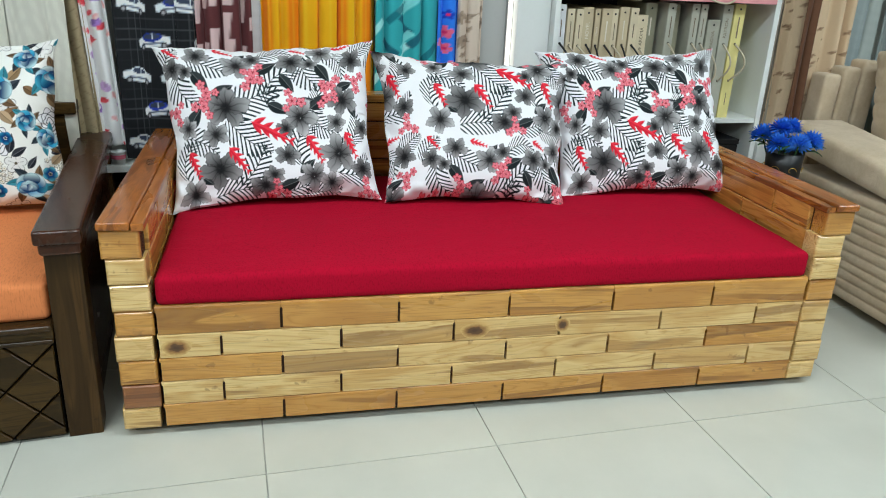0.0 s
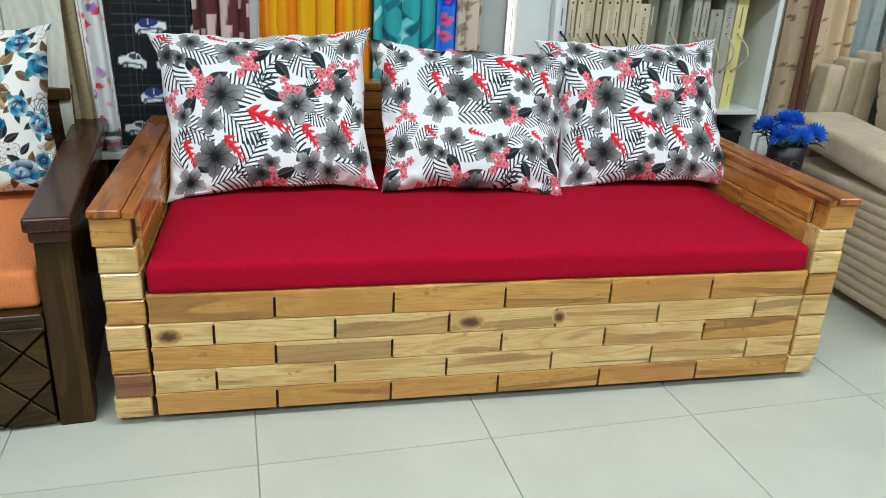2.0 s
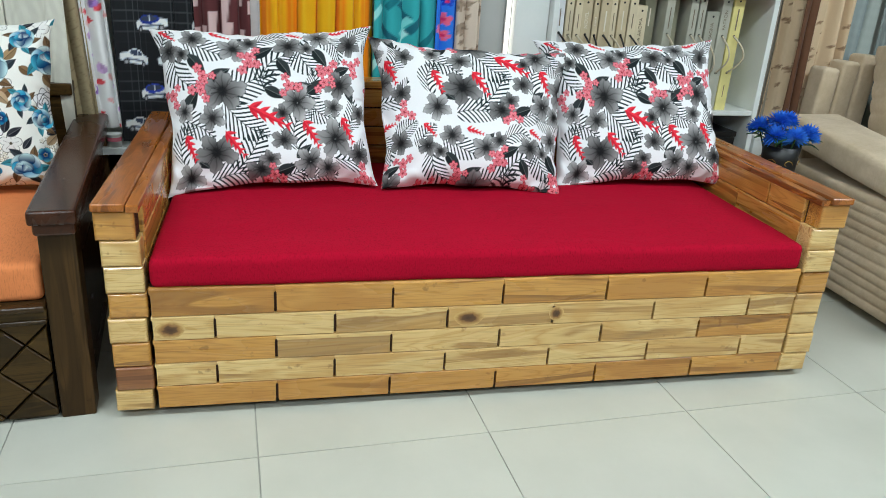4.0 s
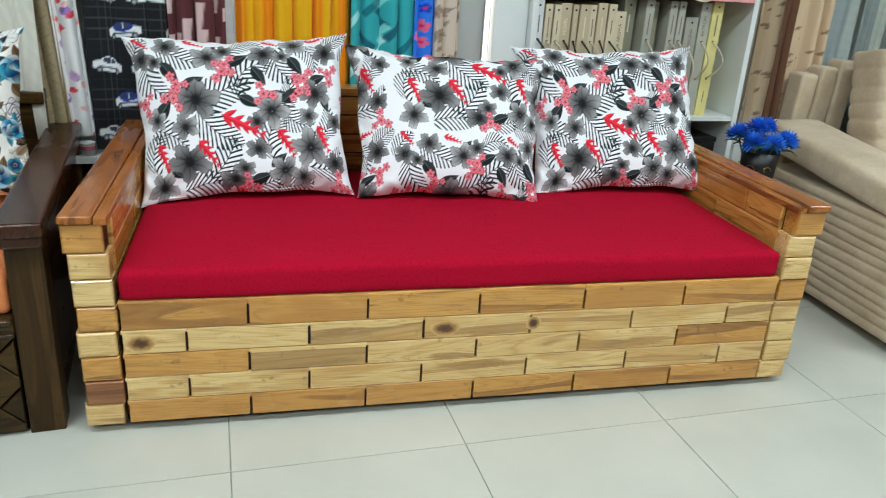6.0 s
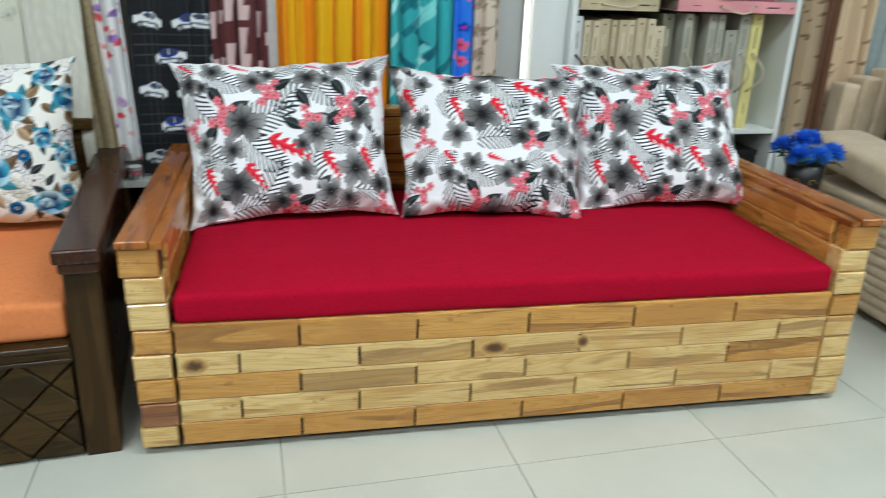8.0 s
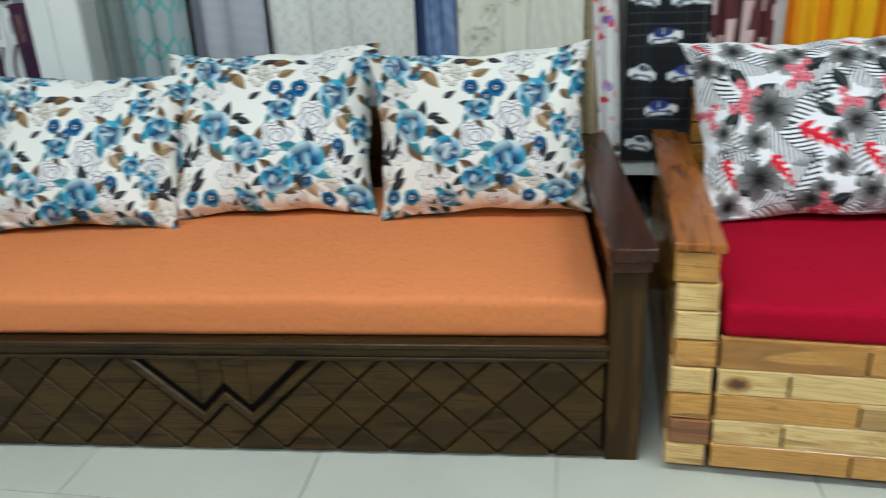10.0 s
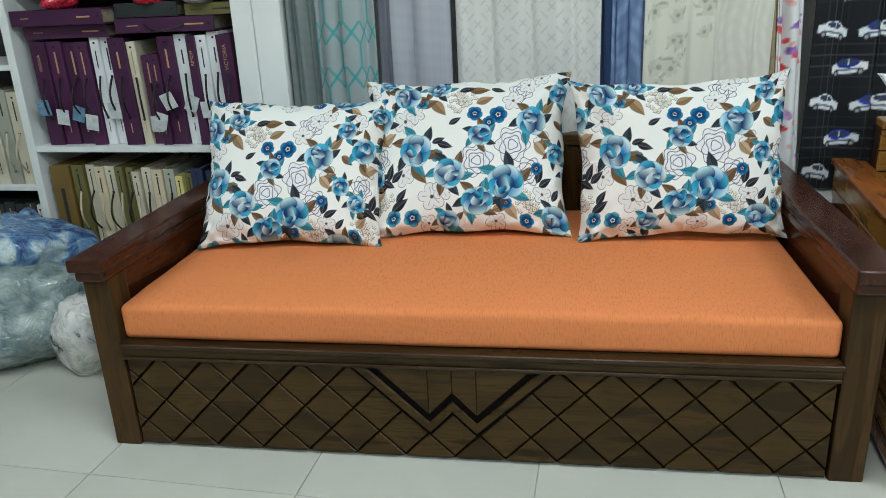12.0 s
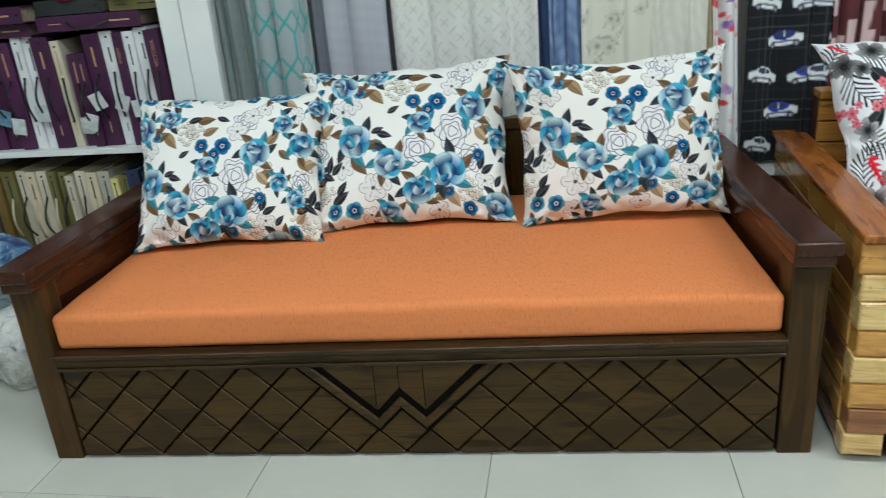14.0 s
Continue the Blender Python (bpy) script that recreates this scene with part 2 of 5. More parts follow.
# ---- cloth print painter ----
class Print:
    """Colours for points of a cloth, in metres across (x) and up (y)."""

    def __init__(self, x, y, ground):
        self.x, self.y = np.asarray(x, float), np.asarray(y, float)
        self.c = np.tile(np.array(ground, float), (len(self.x), 1))

    def lay(self, mask, color, opacity=1.0):
        a = np.clip(mask, 0, 1)[:, None] * opacity
        self.c = self.c * (1 - a) + np.array(color, float) * a

    def local(self, cx, cy, turn=0.0):
        c, s = math.cos(turn), math.sin(turn)
        dx, dy = self.x - cx, self.y - cy
        return c * dx + s * dy, -s * dx + c * dy

    def near(self, cx, cy, reach, draw, *what):
        """Draws one motif on the points within reach of it alone."""
        at = np.nonzero((np.abs(self.x - cx) < reach) & (np.abs(self.y - cy) < reach))[0]
        if len(at):
            patch = Print(self.x[at], self.y[at], (0, 0, 0))
            patch.c = self.c[at]
            draw(patch, cx, cy, *what)
            self.c[at] = patch.c

    def edge(self, d, soft=0.0012):
        """1 where d < 0, fading over soft."""
        return np.clip(0.5 - d / (2 * soft), 0, 1)

    def hibiscus(self, cx, cy, r, turn, tone=1.0):
        """Five ruffled, veined grey petals round a dark eye."""
        for k in range(5):
            a = turn + k * 2.5133
            x, y = self.local(cx + 0.53 * r * math.cos(a), cy + 0.53 * r * (0.8 + 0.2 * math.cos(turn)) * math.sin(a), a + 0.25 * math.sin(turn + k))
            q = np.arctan2(y, x)
            d = np.hypot(x * 0.92, y * (1.42 - 0.35 * np.clip(x / r, -0.6, 0.6))) / (1 + 0.08 * np.sin(5 * q + k + turn) + 0.06 * np.sin(11 * q + 2 * k))
            m = self.edge(d - r * 0.47)[:, None]
            gx, gy = self.local(cx, cy, a)
            t = np.clip(np.hypot(gx, gy) / r, 0, 1)
            fan = np.arctan2(gy, gx)
            vein = np.clip(np.cos(fan * 11 + 0.6 * np.sin(9 * t)) - 0.62, 0, 1) * 2.4 * np.clip(1.1 - t, 0, 1)
            wash = 0.5 + 0.5 * np.sin(90 * x + 3 * k) * np.sin(70 * y + turn)
            shade = (0.02 + 0.36 * np.clip(t * 1.25 - 0.2, 0, 1) + 0.16 * wash * t) * tone * (1 - 0.75 * np.clip(vein, 0, 1))
            self.c = self.c * (1 - m) + np.stack([shade, shade * 0.99, shade * 1.01], 1) * m
            self.lay(m[:, 0] * self.edge(np.abs(d - r * 0.452) - 0.0008, 0.0008), (0.012, 0.012, 0.014), 0.8)
        x, y = self.local(cx, cy, turn + 0.6)
        self.lay(self.edge(np.hypot(x, y) - r * 0.15, 0.008), (0.008, 0.008, 0.010), 0.85)
        self.lay(self.edge(np.abs(y) - 0.0016) * (x > 0) * (x < r * 0.5), (0.02, 0.02, 0.02), 0.8)

    def blossom(self, cx, cy, r, turn, petal_color, heart):
        x, y = self.local(cx, cy, turn)
        d, a = np.hypot(x, y), np.arctan2(y, x)
        self.lay(self.edge(d - r * (0.5 + 0.5 * np.abs(np.cos(2.5 * a)) ** 0.7)), petal_color)
        self.lay(self.edge(d - r * 0.3), heart)

    def pink(self, cx, cy, r, turn):
        """A five-petalled pink flower with a crimson star at its heart."""
        x, y = self.local(cx, cy, turn)
        d, a = np.hypot(x, y), np.arctan2(y, x)
        star = 0.45 + 0.55 * np.abs(np.cos(2.5 * a)) ** 0.6
        self.lay(self.edge(d - r * star), (0.50, 0.03, 0.06))
        self.lay(self.edge(d - r * 0.86 * star), (0.84, 0.22, 0.27))
        self.lay(self.edge(d - r * (0.12 + 0.3 * np.abs(np.cos(2.5 * a)) ** 6)), (0.30, 0.008, 0.02))

    def fern(self, cx, cy, length, turn, color, half=0.3, teeth=11, bend=0.25):
        """A leaf of separate blades either side of a bent rib."""
        x, y = self.local(cx, cy, turn)
        u = (x + length / 2) / length
        y = y - bend * length * (u - 0.5) ** 2
        inside = (u > 0) & (u < 1)
        wide = half * length * np.sqrt(np.clip(np.sin(math.pi * np.clip(u, 0, 1) ** 0.8), 0, 1))
        blade = np.sin(2 * math.pi * (u * teeth - (np.abs(y) / length) ** 0.85 * teeth * 0.8))
        k = self.edge(np.abs(y) - wide) * inside * np.clip(blade * 3 - 0.55, 0, 1)
        self.lay(k, color)
        self.lay(self.edge(np.abs(y) - 0.0011) * inside, color)

    def leaf(self, cx, cy, length, turn, color, half=0.22, vein=None):
        x, y = self.local(cx, cy, turn)
        u = (x + length / 2) / length
        inside = (u > 0) & (u < 1)
        wide = half * length * np.sin(math.pi * np.clip(u, 0, 1) ** 0.75)
        k = self.edge(np.abs(y) - wide) * inside
        self.lay(k, color)
        self.lay(k * (y > 0), tuple(min(1, q * 1.7 + 0.02) for q in color), 0.6)
        if vein:
            self.lay(k * self.edge(np.abs(y) - 0.0007, 0.0006), vein, 0.8)

    def red_sprig(self, cx, cy, length, turn, color):
        n = 5
        c, s = math.cos(turn), math.sin(turn)
        for i in range(n):
            u = (i / (n - 1) - 0.5) * length
            for side in (-1, 1):
                size = length * (0.36 - 0.045 * i)
                ang = turn + side * (0.6 if side < 0 else 0.95)
                px, py = cx + c * u + math.cos(ang) * size * 0.42, cy + s * u + math.sin(ang) * size * 0.42
                self.leaf(px, py, size * 1.15, ang, color, 0.17)
        self.leaf(cx, cy, length * 1.2, turn, color, 0.06)

    def rose(self, cx, cy, r, turn, rng):
        """A full rose: loose outer petals, then cupped ones nested round a deep heart."""
        deep, mid, pale = (0.002, 0.035, 0.13), (0.008, 0.20, 0.46), [(0.58, 0.84, 0.87), (0.07, 0.48, 0.66), (0.74, 0.89, 0.88)]
        for k in range(7):
            a = turn + k * 0.9 + rng.uniform(-0.2, 0.2)
            self.petal(cx + r * 0.58 * math.cos(a), cy + r * 0.5 * math.sin(a), r * rng.uniform(0.4, 0.52), a, mid if k % 2 else deep, pale[k % 3], (0.003, 0.03, 0.08))
        for size, off in ((0.66, 0.12), (0.52, 0.22), (0.42, 0.30), (0.26, 0.34)):
            a = turn + rng.uniform(0, 6.28)
            hx, hy = cx + r * (off * math.cos(turn + 1.57) + 0.14 * math.cos(a)), cy + r * (off * math.sin(turn + 1.57) + 0.14 * math.sin(a))
            x, y = self.local(hx, hy, a)
            q = np.arctan2(y, x)
            d = np.hypot(x, y * 1.45) / (1 + 0.13 * np.sin(3 * q + size * 20))
            m = self.edge(d - r * size)[:, None]
            t = (np.clip(0.5 - 0.75 * y / (r * size), 0, 1) ** 1.6)[:, None]
            hue = np.array(pale[rng.randrange(3)]) * 0.9 + np.array(mid) * 0.1
            self.c = self.c * (1 - m) + (np.array(deep) * (1 - t) + hue * t) * m
            self.lay(m[:, 0] * self.edge(np.abs(d - r * size * 0.96) - 0.0007, 0.0008), (0.003, 0.04, 0.11), 0.8)

    def small_blue(self, cx, cy, r, turn, light):
        for k in range(5):
            a = turn + k * 1.2566
            self.petal(cx + r * 0.6 * math.cos(a), cy + r * 0.6 * math.sin(a), r * 0.38, a, (0.004, 0.05, 0.17), light, (0.004, 0.03, 0.09))
        self.lay(self.edge(np.hypot(self.x - cx, self.y - cy) - r * 0.16), (0.01, 0.03, 0.05))

    def inked(self, cx, cy, r, turn):
        """A five-petalled flower in ink outline."""
        x, y = self.local(cx, cy, turn)
        d, a = np.hypot(x, y), np.arctan2(y, x)
        rim = r * (0.55 + 0.45 * np.abs(np.cos(2.5 * a)) ** 0.6)
        self.lay(self.edge(d - rim), (0.80, 0.79, 0.77))
        self.lay(self.edge(np.abs(d - rim) - 0.0009, 0.0008), (0.04, 0.035, 0.04))
        self.lay(self.edge(np.abs(np.sin(2.5 * a)) - 0.1, 0.05) * (d < rim * 0.7), (0.12, 0.11, 0.11), 0.8)
        self.lay(self.edge(d - r * 0.14), (0.10, 0.08, 0.05))

    def hydrangea(self, cx, cy, r, rng):
        for _ in range(40):
            px, py = cx + rng.gauss(0, r * 0.5), cy + rng.gauss(0, r * 0.45)
            self.blossom(px, py, 0.0085, 0, (0.16, 0.13, 0.10), (0.2, 0.15, 0.1))
            self.blossom(px, py + 0.0012, 0.0066, 0, (0.86, 0.83, 0.74), (0.45, 0.36, 0.22))

    def petal(self, cx, cy, r, turn, deep, light, rim):
        """A round petal that pales outwards, with an inked rim."""
        x, y = self.local(cx, cy, turn)
        d = np.hypot(x, y * 0.8)
        m = self.edge(d - r)
        t = (np.clip(0.35 + 0.65 * x / r, 0, 1) ** 1.3)[:, None]
        self.c = self.c * (1 - m[:, None]) + (np.array(deep) * (1 - t) + np.array(light) * t) * m[:, None]
        self.lay(m * self.edge(np.abs(d - r * 0.95) - 0.0006, 0.0007), rim, 0.7)

    def line_rose(self, cx, cy, r, turn, ink, fill):
        x, y = self.local(cx, cy, turn)
        d, a = np.hypot(x, y), np.arctan2(y, x)
        rim = r * (0.88 + 0.12 * np.cos(6 * a))
        k = self.edge(d - rim)
        self.lay(k, fill)
        for q, n, ph in ((0.97, 6, 0), (0.74, 5, 1.1), (0.5, 4, 2.0), (0.28, 3, 0.4)):
            self.lay(k * self.edge(np.abs(d - r * q * (0.88 + 0.12 * np.cos(n * a + ph))) - 0.0013, 0.0008), ink, 1.0)
        self.lay(k * self.edge(np.abs(np.sin(3 * a + 9 * d / r)) - 0.06, 0.04) * (d > 0.3 * r), ink, 0.45)


def colour_mesh(mesh, colors):
    layer = mesh.color_attributes.new("print", "FLOAT_COLOR", "POINT")
    data = np.ones((len(mesh.vertices), 4), np.float32)
    data[:, :3] = colors
    layer.data.foreach_set("color", data.ravel())


def grid_mesh(name, nx, ny, place):
    """A sheet of nx by ny cells; place(u, v) gives three arrays for u, v in 0..1."""
    u, v = np.meshgrid(np.linspace(0, 1, nx + 1), np.linspace(0, 1, ny + 1))
    u, v = u.ravel(), v.ravel()
    co = np.stack(place(u, v), 1)
    i = (np.arange(ny)[:, None] * (nx + 1) + np.arange(nx)[None]).ravel()
    quads = np.stack([i, i + 1, i + nx + 2, i + nx + 1], 1)
    mesh = bpy.data.meshes.new(name)
    mesh.vertices.add(len(co))
    mesh.vertices.foreach_set("co", co.astype(np.float32).ravel())
    mesh.loops.add(quads.size)
    mesh.loops.foreach_set("vertex_index", quads.ravel().astype(np.int32))
    mesh.polygons.add(len(quads))
    mesh.polygons.foreach_set("loop_start", (np.arange(len(quads)) * 4).astype(np.int32))
    mesh.polygons.foreach_set("use_smooth", np.ones(len(quads), bool))
    mesh.update(calc_edges=True)
    return mesh, u, v


# ---- the teak sofa bed ----
RED_AT = pose(-0.246, 0.219, 0, 0, 0, -3.01)
PANEL_W, ROW_H = 1.843, 0.0682
sofa = thing("sofa_bed", "teak sofa bed faced with brick-pattern timber blocks, varnished", "sofa bed", RED_AT)
part("carcass", box(0.0, PANEL_W, 0.03, 0.98, 0.03, 0.37), GROOVE, sofa, "dark stained inner box")
front = part("front_panel", box(0.002, PANEL_W - 0.002, 0.012, 0.03, 0.028, 0.371), GROOVE, sofa, "panel of staggered timber bricks with dark grooves")


def brick(parent, x0, x1, z0, z1, y, depth, material, gap=0.0021, m=None, ch=0.0045):
    mesh = brick_mesh(x1 - x0 - 2 * gap, z1 - z0 - gap * 0.7, depth, material, ch)
    at = pose((x0 + x1) / 2, y, (z0 + z1) / 2)
    return link_mesh("brick", mesh, material, parent, "", m @ at if m else at)


def slotted(x0, x1, z0, z1, lip, material, gap=0.0036, depth=0.016, ch=0.005):
    """A timber brick whose neighbours meet it in a hairline at the eased top edge and leave a routed slot below."""
    w, h, e = (x1 - x0) / 2, (z1 - z0) / 2, 0.0003
    key = ("slotted", round(w, 3), round(h, 3), lip, material.name, ch)
    if key not in BRICKS:
        low, mid = -h + 0.002, h - lip
        ring = [(-w + gap, low), (w - gap, low), (w - gap, mid - 0.004), (w - gap * 0.6, mid - 0.001), (w - e, mid), (w - e, h), (-w + e, h), (-w + e, mid), (-w + gap * 0.6, mid - 0.001), (-w + gap, mid - 0.004)]
        n = len(ring)
        verts = [(x, depth, z) for x, z in ring] + [(x, 0.0, z - (ch if z == h else 0)) for x, z in ring]
        for y, z in ((0.12, 0.55), (0.45, 0.14)):
            verts += [(-w + e, ch * y, h - ch * z), (w - e, ch * y, h - ch * z)]
        p, q = 2 * n, 2 * n + 2
        faces = [tuple(range(n, 2 * n)), (n + 5, p + 1, p, n + 6), (p + 1, q + 1, q, p), (q + 1, 5, 6, q), (n + 4, 4, 5, q + 1, p + 1, n + 5), (n + 6, p, q, 6, 7, n + 7)]
        faces += [(n + i, i, (i + 1) % n, n + (i + 1) % n) for i in range(n) if i not in (4, 5, 6)]
        mesh = bpy.data.meshes.new("brick")
        mesh.from_pydata(verts, [], faces)
        mesh.materials.append(material)
        mesh.update()
        BRICKS[key] = mesh
    return link_mesh("brick", BRICKS[key], material, front, "", pose((x0 + x1) / 2, 0.0, (z0 + z1) / 2))


ROW_TONES = ["BBBBBB", "PPPPPPP", "BPPPPB", "PPPPPPP", "BBBBBB"]
TONE = {"P": TEAK_PALE, "B": TEAK_BROWN, "D": TEAK_DEEP}
ROW_Z = [0.371, 0.292, 0.225, 0.158, 0.091, 0.026]
for r in range(5):
    joints = [0.0] + ([0.306, 0.612, 0.917, 1.224, 1.535] if r % 2 == 0 else [0.154, 0.459, 0.765, 1.07, 1.379, 1.688]) + [PANEL_W]
    for i, (a, b) in enumerate(zip(joints, joints[1:])):
        slotted(a, b, ROW_Z[r + 1], ROW_Z[r], 0.017 if r == 0 else 0.009, TONE[ROW_TONES[r][i]], ch=0.011 if r == 0 else 0.005)
knot_wood = Mat("knot_wood", 0.3, 0, 0.3)
kv = knot_wood.noise(knot_wood.coords((3, 3, 3), 9.0), 1.0, 4)
kd = knot_wood.node("ShaderNodeVectorMath", operation="LENGTH")
knot_wood.link(knot_wood.coords((1, 1, 1)), kd.inputs[0])
kr = knot_wood.math("ADD", kd.outputs["Value"], knot_wood.math("MULTIPLY", knot_wood.math("SUBTRACT", kv, 0.5), 0.5))
knot_wood.color(knot_wood.ramp(kr, [(0.1, srgb(72, 45, 25)), (0.42, srgb(98, 64, 34)), (0.52, srgb(138, 96, 52)), (0.7, srgb(168, 124, 68)), (0.95, srgb(206, 168, 104))]))
for kx, kz, kw, kh in ((0.825, 0.255, 0.042, 0.024), (1.079, 0.258, 0.022, 0.022), (0.045, 0.255, 0.036, 0.023)):
    disc = bmesh.new()
    bmesh.ops.create_cone(disc, cap_ends=True, segments=28, radius1=1.0, radius2=0.9, depth=0.0012)
    for v in disc.verts:
        v.co = Vector((v.co.x * (1 + 0.08 * math.sin(3 * math.atan2(v.co.y, v.co.x))), v.co.z - 0.0004, v.co.y))
    part("knot", disc, knot_wood.m, front, "dark wood knot", pose(kx, 0, kz) @ Matrix.Diagonal((kw, 1, kh, 1)))

POST_Z = [0.022, 0.084, 0.152, 0.2215, 0.290, 0.359, 0.43, 0.4985, 0.574]
LEFT_TONES, RIGHT_TONES = "PDBPBPPB", "PPPPBPPB"
CAP_TOP, ARM_BACK = 0.595, 1.03
for side, xo, xi, tones in (("left", -0.1, -0.006, LEFT_TONES), ("right", 1.943, 1.849, RIGHT_TONES)):
    lo, hi = min(xo, xi), max(xo, xi)
    arm = part("arm", box(lo + 0.012, hi - 0.012, 0.012, ARM_BACK, 0.025, 0.57), GROOVE, sofa, "armrest built of stacked timber blocks")
    out = -1 if side == "left" else 1
    for k in range(8):
        z0, z1 = POST_Z[k], POST_Z[k + 1]
        jut = out * 0.011 if k == 7 else 0.003 * ((k * 5) % 3 - 1)
        brick(arm, lo + jut, hi + jut, z0, z1, -0.002 * (k % 2), 0.06, TONE[tones[k]], 0.001, None, 0.008)
        # outer and inner faces along the depth
        shift = 0.0 if k % 2 else 0.16
        cuts = [0.062] + [c for c in (0.3 + shift - 0.06, 0.6 + shift - 0.06, 0.9 + shift - 0.06) if c < ARM_BACK - 0.04] + [ARM_BACK]
        for a, b in zip(cuts, cuts[1:]):
            turn_out = pose(xo, 0, 0, 0, 0, -90) if out < 0 else pose(xo, 0, 0, 0, 0, 90)
            c0, c1 = (-b, -a) if out < 0 else (a, b)
            brick(arm, c0, c1, z0, z1, 0.0, 0.013, TEAK_BROWN if k % 3 else TEAK_DEEP, m=turn_out)
            if z1 > 0.37:
                turn_in = pose(xi, 0, 0, 0, 0, 90) if out < 0 else pose(xi, 0, 0, 0, 0, -90)
                c0, c1 = (a, b) if out < 0 else (-b, -a)
                brick(arm, c0, c1, z0, z1, 0.0, 0.013, TEAK_BROWN, m=turn_in)
    c0, c1 = (lo - 0.012, hi - 0.030) if out < 0 else (lo + 0.030, hi + 0.010)
    part("arm_cap", box(c0, c1, -0.012, ARM_BACK + 0.01, 0.574, CAP_TOP, 0.007, 3), TEAK_RED, sofa, "varnished reddish plank on top of the armrest")
    c0, c1 = (hi - 0.029, hi + 0.001) if out < 0 else (lo - 0.001, lo + 0.029)
    part("cap_strip", box(c0, c1, -0.006, ARM_BACK, 0.57, CAP_TOP - 0.006, 0.004), TEAK_RED, sofa)
    for fy in (0.06, 0.95):
        part("foot", lathe([(0, 0), (0.02, 0), (0.022, 0.004), (0.022, 0.022), (0, 0.026)], 16), BLACK, sofa, "", pose((lo + hi) / 2, fy, 0))
back = part("backrest", box(0.0, PANEL_W, 0.935, 1.0, 0.37, 0.715), GROOVE, sofa, "backrest faced with timber bricks")
for r in range(5):
    z1 = 0.712 - r * 0.069
    n0 = 0.0 if r % 2 == 0 else -0.15
    x = n0
    while x < PANEL_W:
        a, b = max(0, x), min(PANEL_W, x + 0.305)
        if b - a > 0.03:
            brick(back, a, b, z1 - 0.066, z1, 0.922, 0.014, TEAK_BROWN)
        x += 0.305
part("back_rail", box(0.0, PANEL_W, 0.915, 1.01, 0.715, 0.742, 0.006), TEAK_BROWN, sofa)


def mattress(name, w, d, h, material, label, m, crown=0.017):
    """A foam slab in a tight cloth cover with a piped seam."""
    th = thing(name, label, "mattress", m)
    bm = box(0, w, 0, d, 0, h, 0.021, 5)
    bmesh.ops.subdivide_edges(bm, edges=[e for e in bm.edges if e.calc_length() > 0.3], cuts=24, use_grid_fill=True)
    for v in bm.verts:
        u, t = v.co.x / w, v.co.y / d
        lift = v.co.z / h
        v.co.z += lift * (crown * math.sin(math.pi * min(1, max(0, u))) ** 0.4 * max(0, math.sin(math.pi * min(1, max(0, t)))) ** 0.4 if lift > 0.5 else 0)
        n = noise.noise(Vector((v.co.x * 5, v.co.y * 6, v.co.z * 9)))
        v.co.z += lift * (0.003 * n + 0.0022 * noise.noise(Vector((v.co.x * 14, v.co.y * 11, 2.0))))
        if v.co.y < 0.03:
            v.co.y += 0.003 * n
    part("cover", bm, material, th, smooth=True)
    for z, r in ((0.006, 0.0022),):
        e = 0.016
        loop = [(e, e, z), (w / 2, e - 0.004, z), (w - e, e, z), (w - e + 0.003, d / 2, z), (w - e, d - e, z), (e, d - e, z), (e - 0.003, d / 2, z), (e, e, z)]
        part("seam", tube(loop, r, 6), material, th)
    return th


mattress("mattress", PANEL_W - 0.012, 0.9, 0.078, RED_CLOTH, "crimson cloth-covered foam mattress lying on the teak sofa bed", RED_AT @ pose(0.004, 0.0, 0.3695))

# ---- the walnut sofa bed ----
DARK_AT = pose(-2.334, 0.149, 0, 0, 0, 3.29)
DW = 1.85
dark = thing("sofa_bed", "dark walnut-stained sofa bed with a carved diamond front", "sofa bed", DARK_AT)
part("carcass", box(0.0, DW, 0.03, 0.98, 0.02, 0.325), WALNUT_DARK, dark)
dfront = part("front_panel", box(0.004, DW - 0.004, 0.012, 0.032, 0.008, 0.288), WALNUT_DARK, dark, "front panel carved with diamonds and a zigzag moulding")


def clip_rect(poly, x0, x1, z0, z1):
    for axis, lim, sign in ((0, x0, 1), (0, x1, -1), (1, z0, 1), (1, z1, -1)):
        out = []
        for p, q in zip(poly, poly[1:] + poly[:1]):
            ip, iq = sign * (p[axis] - lim) >= 0, sign * (q[axis] - lim) >= 0
            if ip:
                out.append(p)
            if ip != iq:
                t = (lim - p[axis]) / (q[axis] - p[axis])
                out.append((p[0] + t * (q[0] - p[0]), p[1] + t * (q[1] - p[1])))
        poly = out
        if len(poly) < 3:
            return []
    return poly


def plate(poly, depth, ch):
    """A flat polygon (x, z) with a chamfered face towards -y."""
    bm = bmesh.new()
    cx, cz = sum(p[0] for p in poly) / len(poly), sum(p[1] for p in poly) / len(poly)
    rings = []
    for k, y in ((0.0, depth), (0.0, ch), (ch * 1.2, 0.0)):
        ring = []
        for x, z in poly:
            r = math.hypot(x - cx, z - cz)
            f = max(0.3, 1 - k / max(r, 1e-4))
            ring.append(bm.verts.new((cx + (x - cx) * f, y, cz + (z - cz) * f)))
        rings.append(ring)
    n = len(poly)
    for a, b in zip(rings, rings[1:]):
        for i in range(n):
            bm.faces.new((a[i], a[(i + 1) % n], b[(i + 1) % n], b[i]))
    bm.faces.new(rings[-1])
    bm.faces.new(rings[0][::-1])
    return bm


